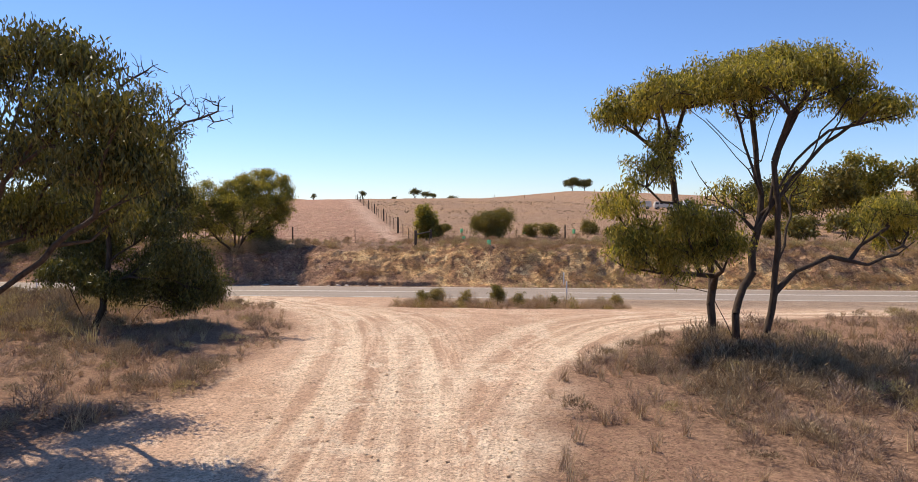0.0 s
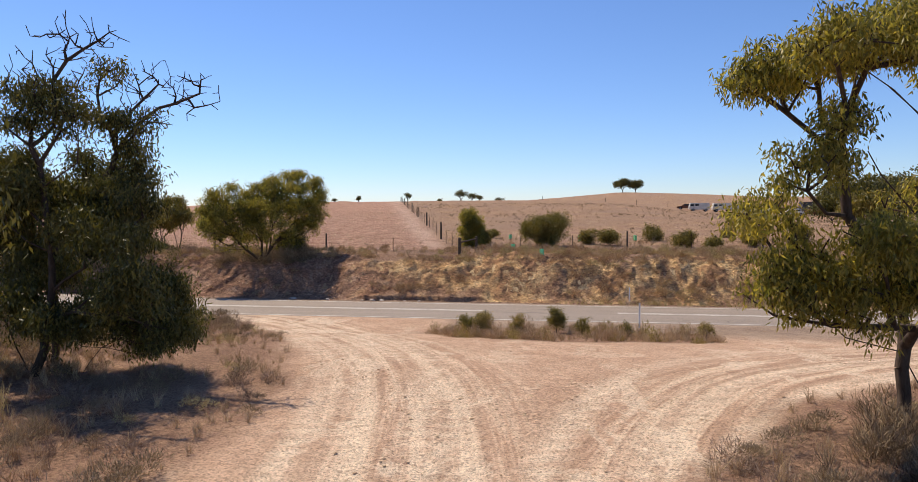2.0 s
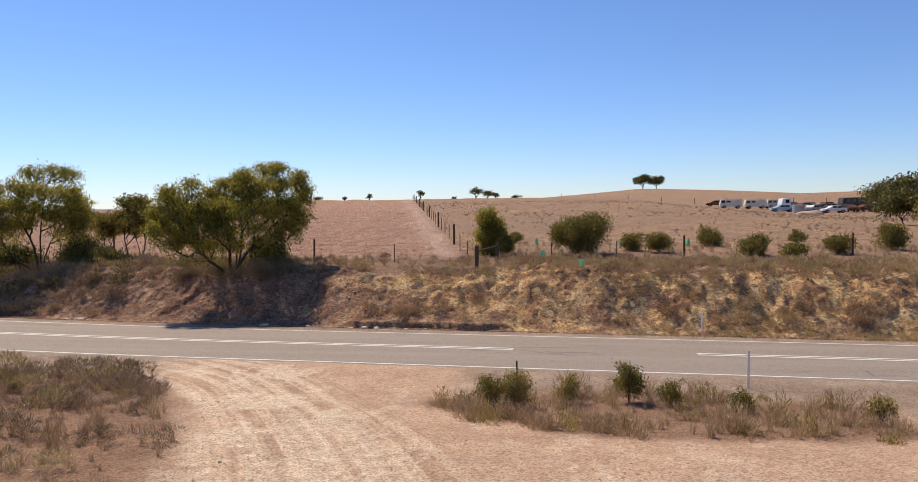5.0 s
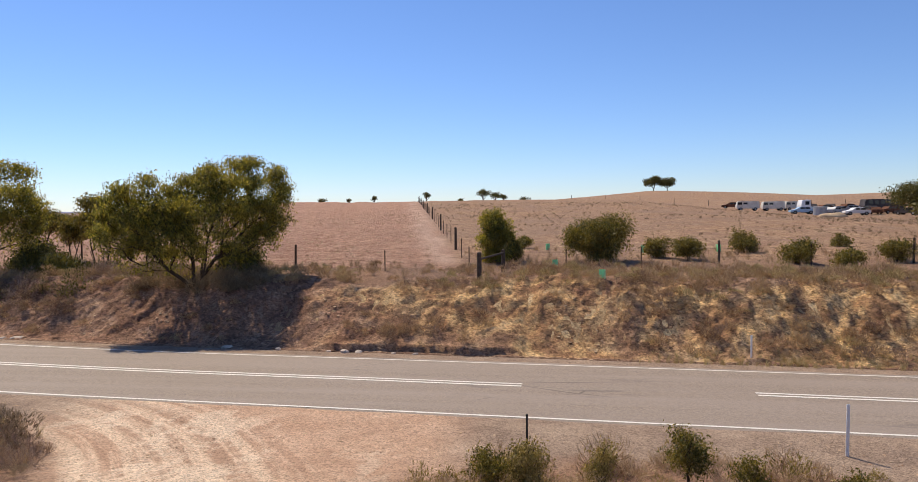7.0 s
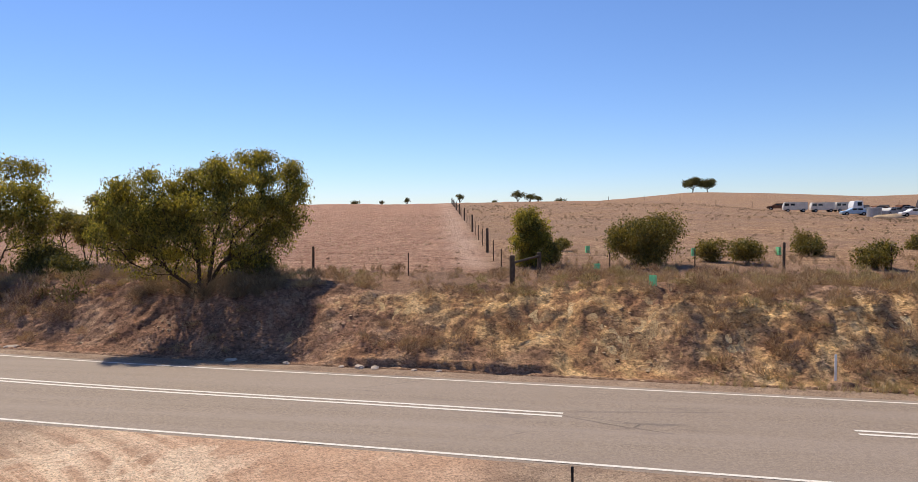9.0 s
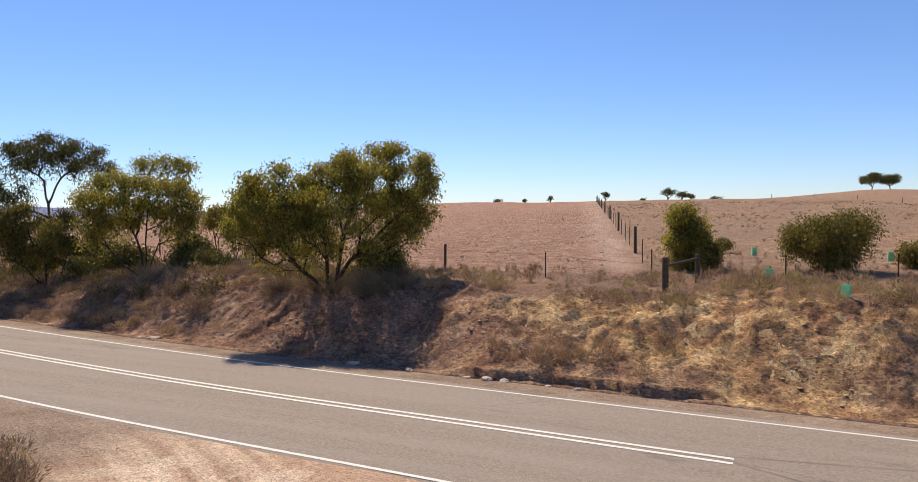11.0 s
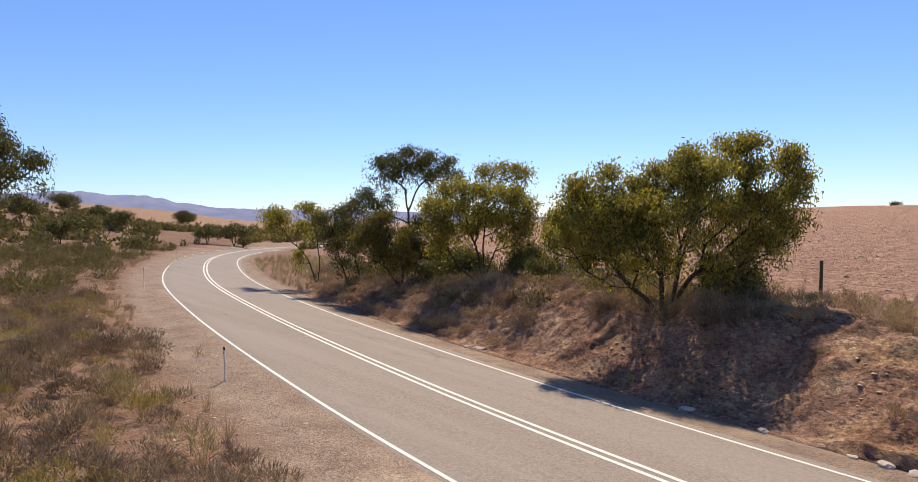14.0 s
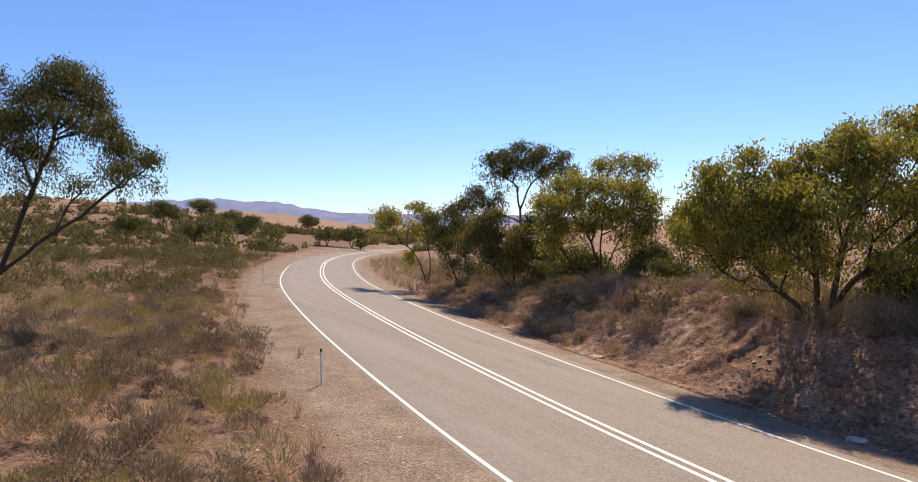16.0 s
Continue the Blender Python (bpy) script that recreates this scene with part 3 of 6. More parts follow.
def bank_material():
    """Crumbling clay and broken stone: ochre to the east, red-brown to the west."""
    m, nt, b = material("cut_bank", 0.95, 0.1)
    p = place(nt)
    mid, fine = noise_node(nt, 0.8, 5, 0.65, p), noise_node(nt, 7.0, 6, 0.7, p)
    chip, _ = cells(nt, 11.0, place(nt, (1, 1, 1.7)))
    small, _ = cells(nt, 26.0, place(nt, (1, 1, 1.5)))
    big_chip, _ = cells(nt, 4.0, place(nt, (1, 1, 1.9)))
    ochre = ramp(nt, mid, [(0.3, (0.27, 0.135, 0.075)), (0.44, (0.47, 0.265, 0.125)), (0.55, (0.76, 0.49, 0.22)), (0.72, (0.90, 0.66, 0.36))])
    red = ramp(nt, mid, [(0.3, (0.215, 0.11, 0.07)), (0.52, (0.36, 0.195, 0.12)), (0.7, (0.56, 0.35, 0.22))])
    c = mixc(nt, attr(nt, "red"), ochre, red)
    dun = arith(nt, "MULTIPLY", ramp(nt, noise_node(nt, 0.3, 4, 0.6, p), [(0.46, 0.0), (0.58, 0.8)]), attr(nt, "dun"))
    c = mixc(nt, dun, c, ramp(nt, mid, [(0.3, (0.22, 0.122, 0.08)), (0.55, (0.37, 0.22, 0.14)), (0.75, (0.52, 0.34, 0.21))]))
    c = mixc(nt, attr(nt, "soil"), c, ramp(nt, mid, [(0.35, (0.22, 0.125, 0.085)), (0.65, (0.42, 0.27, 0.175))]))
    c = mixc(nt, ramp(nt, fine, [(0.5, 0.0), (0.62, 0.65)]), c, (0.25, 0.135, 0.075))
    c = mixc(nt, 1.0, c, ramp(nt, chip, [(0.0, 0.55), (0.3, 0.88), (0.75, 1.05), (1.0, 1.25)]), "MULTIPLY")
    c = mixc(nt, 1.0, c, ramp(nt, small, [(0.0, 0.55), (0.3, 0.95), (1.0, 1.15)]), "MULTIPLY")
    c = mixc(nt, 1.0, c, ramp(nt, big_chip, [(0.0, 0.75), (1.0, 1.05)]), "MULTIPLY")
    nt.links.new(c, b.inputs["Base Color"])
    bump(nt, b, arith(nt, "ADD", arith(nt, "MULTIPLY", chip, 0.6), fine), 1.0, 0.06)
    return m


def chunks(x, y, scale, seed):
    """A field of broken lumps: each cell has a height of its own; also how near the cell's border is."""
    px, py = x * scale, y * scale
    ix, iy = np.floor(px), np.floor(py)
    best, second, value = np.full(len(x), 9.0), np.full(len(x), 9.0), np.zeros(len(x))
    for dx in (-1, 0, 1):
        for dy in (-1, 0, 1):
            cx, cy = ix + dx, iy + dy
            d = np.hypot(cx + lattice(cx, cy, seed) - px, cy + lattice(cx, cy, seed + 7) - py)
            nearer = d < best
            second = np.where(nearer, best, np.minimum(second, d))
            value = np.where(nearer, lattice(cx, cy, seed + 13), value)
            best = np.where(nearer, d, best)
    return value, second - best


def build_bank():
    """The cutting's face as a sheet of its own, with crumbled relief."""
    line = spline(CENTRE, 0.065)
    keep = (line[:, 0] > -44) & (line[:, 0] < 33)
    line = line[keep]
    tan = np.gradient(line, axis=0)
    tan /= np.linalg.norm(tan, axis=1)[:, None]
    off = np.r_[np.arange(4.40, 8.6, 0.058), np.arange(8.6, 10.2, 0.1)]
    x = (line[:, None, 0] + tan[:, None, 1] * off).ravel()
    y = (line[:, None, 1] - tan[:, None, 0] * off).ravel()
    s = np.tile(off, len(line))
    edge = fbm(x, y, 0.5, 3, 33)
    env = step(4.45, 4.65, s) * (1 - step(8.5, 9.6, s + edge * 2.0))
    face = step(5.0, 5.6, s) * (1 - step(7.9, 8.7, s + edge))
    lump, seam = chunks(x + 0.3 * edge, y, 1.5, 51)
    block, _ = chunks(x, y, 3.6, 52)
    crumb, _ = chunks(x, y, 7.5, 53)
    gully = np.abs(fbm(x * 1.0, y * 0.35, 0.8, 3, 17))
    rocky = 0.45 + 0.55 * step(-0.2, 0.25, fbm(x, y, 0.35, 2, 44))
    relief = face * (0.10 * lump * step(0.0, 0.25, seam) - 0.30 * gully) + (0.2 + 0.8 * face) * rocky * (0.045 * (block - 0.3) + 0.06 * crumb) + 0.05 * fbm(x, y, 5.0, 2, 19)
    z = height(x, y) + env * (0.06 + np.maximum(relief, -0.05)) * (0.35 + 0.65 * curve_at(BANK_X, x)) - 0.12 * (1 - step(0.0, 0.12, env))
    i = np.arange(len(x)).reshape(len(line), len(off))
    f = np.stack([i[:-1, :-1], i[1:, :-1], i[1:, 1:], i[:-1, 1:]], 2).reshape(-1, 4)
    ob = solid("bank", np.stack([x, y, z], 1), f, bank_material(), None, "crumbling ochre and red-brown cut bank above the road")
    soil = np.maximum(step(8.0, 8.8, s + edge), 1 - step(4.6, 4.75, s)) * 0.9
    for name, v in (("red", 1 - step(-9.5, -4.5, x + edge * 5)), ("soil", np.clip(soil, 0, 1)),
                    ("dun", 1 - 0.75 * np.maximum(step(-8.5, -7, x) * (1 - step(1, 2.5, x)) * step(5.2, 6.0, s), step(7, 9, x) * (1 - step(16, 19, x)) * step(6.0, 6.6, s)))):
        a = ob.data.attributes.new(name, "FLOAT", "POINT")
        a.data.foreach_set("value", v.astype(np.float32))
    return tagged(ob, category="bank", kind="structure")


GROUND_OB, ROAD_OB, BANK_OB = build_ground(), build_road(), build_bank()


# ---- trees ----
def tubes_np(a, b, ra, rb, sides=5):
    """Tapered tubes from points a to b, as arrays."""
    d = b - a
    d /= np.maximum(np.linalg.norm(d, axis=1), 1e-6)[:, None]
    ref = np.where(np.abs(d[:, 2:3]) > 0.9, np.array([[1.0, 0, 0]]), np.array([[0, 0, 1.0]]))
    u = np.cross(d, ref)
    u /= np.linalg.norm(u, axis=1)[:, None]
    w = np.cross(d, u)
    ang = np.linspace(0, 2 * math.pi, sides, endpoint=False)
    ring = u[:, None, :] * np.cos(ang)[None, :, None] + w[:, None, :] * np.sin(ang)[None, :, None]
    lo, hi = a[:, None, :] + ring * ra[:, None, None], b[:, None, :] + ring * rb[:, None, None]
    v = np.concatenate([lo, hi], 1).reshape(-1, 3)
    k = np.arange(sides)
    q = np.stack([k, (k + 1) % sides, (k + 1) % sides + sides, k + sides], 1)
    f = (q[None] + (np.arange(len(a)) * 2 * sides)[:, None, None]).reshape(-1, 4)
    return v, f


def leaves_np(rng, centres, count, spread, length, width, droop=0.75):
    """Narrow leaves hanging round each centre."""
    n = len(centres) * count
    c = np.repeat(centres, count, 0) + np.clip(rng.normal(0, 1, (n, 3)), -1.6, 1.6) * np.array(spread)
    d = rng.normal(0, 1, (n, 3))
    d[:, 2] -= droop * 2.2
    d /= np.linalg.norm(d, axis=1)[:, None]
    r = rng.normal(0, 1, (n, 3))
    w = np.cross(d, r)
    w /= np.linalg.norm(w, axis=1)[:, None]
    ln = length * rng.uniform(0.6, 1.25, (n, 1))
    wd = width * rng.uniform(0.7, 1.25, (n, 1))
    v = np.stack([c, c + d * ln * 0.45 + w * wd, c + d * ln, c + d * ln * 0.45 - w * wd], 1).reshape(-1, 3)
    return v, np.arange(n * 4).reshape(n, 4)


class Skeleton:
    """Limbs that grow from given stems to the crown's tips, each joining the nearest wood."""

    def __init__(self, rng, stems, floor):
        self.rng, self.n = rng, 0
        self.p, self.far, self.up = np.zeros((60000, 3)), np.zeros(60000), []
        for stem in stems:
            prev = -1
            pts = [np.array(q, float) for q in stem]
            if self.n:
                d = np.linalg.norm(self.p[:self.n] - pts[0], axis=1)
                prev = -1 if pts[0][2] < floor and d.min() > 0.25 else int(d.argmin())
            for k, q in enumerate(pts):
                if prev >= 0:
                    prev = self.run(prev, q, 0.35, 0.03) if np.linalg.norm(self.p[prev] - q) > 0.1 else prev
                else:
                    prev = self.add(q, prev)

    def add(self, q, prev):
        self.p[self.n] = q
        if prev >= 0:
            self.far[self.n] = self.far[prev] + np.linalg.norm(self.p[prev] - self.p[self.n])
        self.up.append(prev)
        self.n += 1
        return self.n - 1

    def run(self, i, q, gap, wob):
        a, q = self.p[i].copy(), np.array(q, float)
        n = max(1, int(np.linalg.norm(q - a) / gap))
        sag = self.rng.normal(0, wob, 3)
        for k in range(1, n + 1):
            t = k / n
            w = self.rng.normal(0, wob * 0.6, 3) * (k < n)
            i = self.add(a + (q - a) * t + sag * math.sin(math.pi * t) * np.linalg.norm(q - a) + w, i)
        return i

    def reach(self, q, lowest, gap=0.4, wob=0.05, direct=0.15):
        """direct: how much a limb prefers wood that is near the root."""
        p = self.p[:self.n]
        d = p - q
        cost = np.sqrt((d * d).sum(1)) + 0.9 * np.maximum(0, d[:, 2]) + 3.0 * (p[:, 2] < lowest) + direct * self.far[:self.n]
        return self.run(int(cost.argmin()), q, gap, wob)

    def wood(self, tip_r, power=0.42):
        p, up = self.p[:self.n], np.array(self.up)
        load = np.zeros(len(p))
        has = np.zeros(len(p), bool)
        has[up[up >= 0]] = True
        load[~has] = 1
        for i in range(len(p) - 1, -1, -1):
            if up[i] >= 0:
                load[up[i]] += load[i]
        r = tip_r * load ** power
        k = up >= 0
        return p[up[k]], p[k], np.minimum(r[up[k]], r[k] * 1.6), r[k]


def make_tree(name, label, seed, base, stems, clumps, leaf, thick=2.6, count=34, leaf_len=0.115, leaf_wid=0.0125, tip_r=0.0085, fork=1.0,
              dead=(), spread=0.15, bark=None, category="tree", group="", twigs=26, droop=0.75, puff=1.0, skirt=0.0):
    """clumps: x, y, z, half width, half height of each mass of leaves, and how dense it is. dead: ends of bare limbs."""
    rng = np.random.default_rng(seed)
    gz = ground_z(base[0], base[1])
    root = empty(name, (base[0], base[1], gz))
    org = np.array([base[0], base[1], gz])
    sk = Skeleton(rng, [[(q[0], q[1], max(q[2], gz - 0.15) if k or q[2] > gz + 0.7 else gz - 0.15) for k, q in enumerate(stem)] for stem in stems], gz)
    lowest, centres = gz + fork, []
    order = sorted(clumps, key=lambda c: (c[0] - base[0]) ** 2 + (c[1] - base[1]) ** 2 + (c[2] - gz) ** 2)
    for c in order:
        sk.reach((c[0], c[1], c[2] - c[4] * 0.6), lowest, 0.4, 0.07, 0.62)
    for c in order:
        cx, cy, cz, rw, rh = c[:5]
        dense = c[5] if len(c) > 5 else 1.0
        mid, size = np.array([cx, cy, cz]), np.array([rw, rw * 0.9, rh])
        n = max(4, int(thick * dense * math.pi * rw * rh / (0.6 * leaf_len * leaf_wid) / count))
        lobes = max(3, int(4 + 7 * rw))
        d = rng.normal(0, 1, (lobes, 3))
        d /= np.linalg.norm(d, axis=1)[:, None]
        d[:, 2] = np.where(d[:, 2] < -0.5, -d[:, 2], d[:, 2])
        heads = mid + d * size * rng.uniform(0.5, 0.86, (lobes, 1))
        pts = heads[rng.integers(0, lobes, n)] + np.clip(rng.normal(0, 1, (n, 3)), -1.7, 1.7) * puff * np.array([0.2, 0.2, 0.17]) * (0.25 + 0.75 * rw ** 0.5) * np.array([1, 1, min(1.0, 0.45 + rh)])
        if skirt:
            low = mid + np.clip(rng.normal(0, 1, (int(n * skirt) + 1, 3)), -1.8, 1.8) * size * 0.55 - np.array([0, 0, rh * 1.15])
            pts = np.vstack([pts, low[low[:, 2] > gz + 0.5]])
            rng.shuffle(pts)
        centres.append(pts)
        few = np.vstack([heads, pts[:max(2, min(len(pts), int(twigs * (0.3 + rw))))]])
        for q in few[np.argsort(((few - mid + np.array([0, 0, rh])) ** 2).sum(1))]:
            sk.reach(q, lowest, 0.3, 0.05, 0.35)
    for q in dead:
        sk.reach(q, lowest, 0.3, 0.035, 0.2)
        for _ in range(9):
            sk.reach(np.array(q) + rng.normal(0, 0.2, 3) + np.array([0.03, 0, 0.05]), lowest, 0.15, 0.02)
    a, b, ra, rb = sk.wood(tip_r)
    v, f = tubes_np(a - org, b - org, ra, rb)
    solid("trunk", v, f, bark or BARK, root, smooth=True)
    v, f = leaves_np(rng, np.vstack(centres) - org, count, (spread, spread, spread * 0.8), leaf_len, leaf_wid, droop)
    solid("crown", v, f, leaf, root)
    return tagged(root, label, category, group)


make_tree("gum_tree", "umbrella-crowned mallee gum with dark forked stems", 11, (5.9, 18.4), [
    [(5.98, 18.4, 1.47), (5.93, 18.44, 2.2), (6.38, 18.62, 3.16), (6.51, 18.74, 4.04), (6.64, 18.85, 4.93), (6.57, 18.95, 5.53), (6.5, 19.09, 6.73), (6.43, 19.2, 7.54)],
    [(6.44, 18.59, 5.12), (5.93, 18.62, 5.8), (5.52, 18.58, 6.28), (4.83, 18.57, 6.86)],
    [(6.52, 18.62, 5.7), (6.23, 18.62, 5.8), (5.84, 18.9, 6.21), (5.39, 19.05, 6.72)],
    [(6.52, 18.62, 5.7), (6.71, 18.65, 6.38), (6.92, 18.72, 7.17)],
    [(6.71, 18.56, 4.63), (6.81, 18.6, 5.41), (7.23, 18.9, 6.31), (7.69, 19.08, 7.22)],
    [(6.37, 18.53, 4.05), (6.71, 18.56, 4.63), (7.25, 18.69, 5.32), (7.76, 18.77, 5.81), (8.38, 18.84, 6.31), (9.2, 18.92, 6.9)],
    [(6.71, 18.56, 4.63), (7.1, 18.58, 5.02), (7.29, 18.21, 5.49), (7.56, 18.05, 6.32), (8.0, 17.88, 6.94)],
    [(6.52, 18.4, 1.47), (6.81, 18.46, 2.69), (6.86, 18.42, 3.76), (6.84, 18.42, 4.73), (6.72, 18.42, 5.69), (7.08, 18.42, 6.64), (7.53, 18.41, 7.4)],
    [(5.4, 18.41, 1.62), (5.4, 18.47, 2.79), (5.25, 18.5, 3.66), (4.56, 18.55, 4.73), (4.41, 18.58, 5.6), (3.68, 18.61, 6.28), (3.2, 18.62, 6.67)],
    [(4.41, 18.58, 5.6), (4.18, 18.65, 6.29), (4.18, 19.02, 7.02)],
    [(4.41, 18.58, 5.6), (4.57, 18.65, 6.29), (4.85, 18.94, 6.91)],
    [(5.93, 18.44, 2.2), (5.35, 18.46, 2.69), (4.61, 18.61, 2.87), (4.34, 18.69, 3.15)],
    [(6.81, 18.46, 2.69), (7.3, 18.49, 3.18), (8.15, 18.65, 3.5), (9.08, 18.71, 3.3), (9.82, 18.79, 3.54), (10.27, 18.88, 3.84)],
    [(6.37, 18.53, 4.05), (5.93, 18.56, 4.54), (5.41, 18.75, 5.03), (5.0, 18.87, 5.72)],
    [(6.44, 18.59, 5.12), (6.13, 18.64, 6.09), (5.84, 18.57, 6.95)],
    [(6.71, 18.56, 4.63), (7.3, 18.62, 5.7), (7.72, 18.01, 6.32)]],
    [(6.87, 19.54, 7.93, 1.22, 0.66), (8.07, 19.55, 7.97, 0.84, 0.59), (6.93, 18.76, 7.44, 1.02, 0.62), (5.16, 18.15, 7.33, 0.83, 0.51), (3.88, 17.53, 7.03, 0.73, 0.42), (3.22, 18.37, 6.72, 0.64, 0.42),
     (8.38, 18.46, 7.19, 0.71, 0.42), (8.57, 17.49, 6.72, 0.53, 0.35), (9.45, 18.5, 6.8, 0.32, 0.29), (6.66, 20.03, 7.82, 0.94, 0.57), (6.55, 19.08, 6.87, 0.82, 0.55, 0.2), (6.84, 17.99, 6.91, 0.77, 0.38, 0.2),
     (4.12, 17.85, 6.01, 0.41, 0.36), (3.72, 17.97, 5.32, 0.62, 0.39), (3.08, 17.95, 4.74, 0.51, 0.39), (3.52, 17.64, 3.86, 0.78, 0.57), (3.09, 17.42, 3.62, 0.4, 0.4), (4.45, 17.24, 4.19, 0.86, 0.55), (5.24, 17.5, 3.61, 0.63, 0.56), (4.37, 17.52, 3.49, 0.75, 0.44),
     (7.75, 19.74, 5.17, 0.6, 0.45, 0.3), (5.95, 19.19, 4.95, 0.63, 0.35, 0.4), (10.86, 20.02, 4.01, 0.88, 0.66), (9.5, 18.7, 4.4, 0.6, 0.4), (9.9, 19.4, 4.6, 0.5, 0.35), (5.9, 18.6, 7.58, 0.76, 0.52), (7.5, 18.9, 7.78, 0.86, 0.52), (4.6, 18.2, 7.08, 0.65, 0.39), (5.7, 19.0, 7.5, 0.8, 0.4), (4.4, 19.0, 7.1, 0.7, 0.35), (7.9, 18.2, 7.5, 0.75, 0.4), (9.0, 19.0, 7.0, 0.55, 0.3), (6.2, 17.7, 7.4, 0.7, 0.35), (3.6, 18.8, 6.85, 0.5, 0.28)],
    GUM_LEAF, thick=3.1, tip_r=0.0098, leaf_wid=0.0145, puff=0.9, spread=0.12, twigs=28)
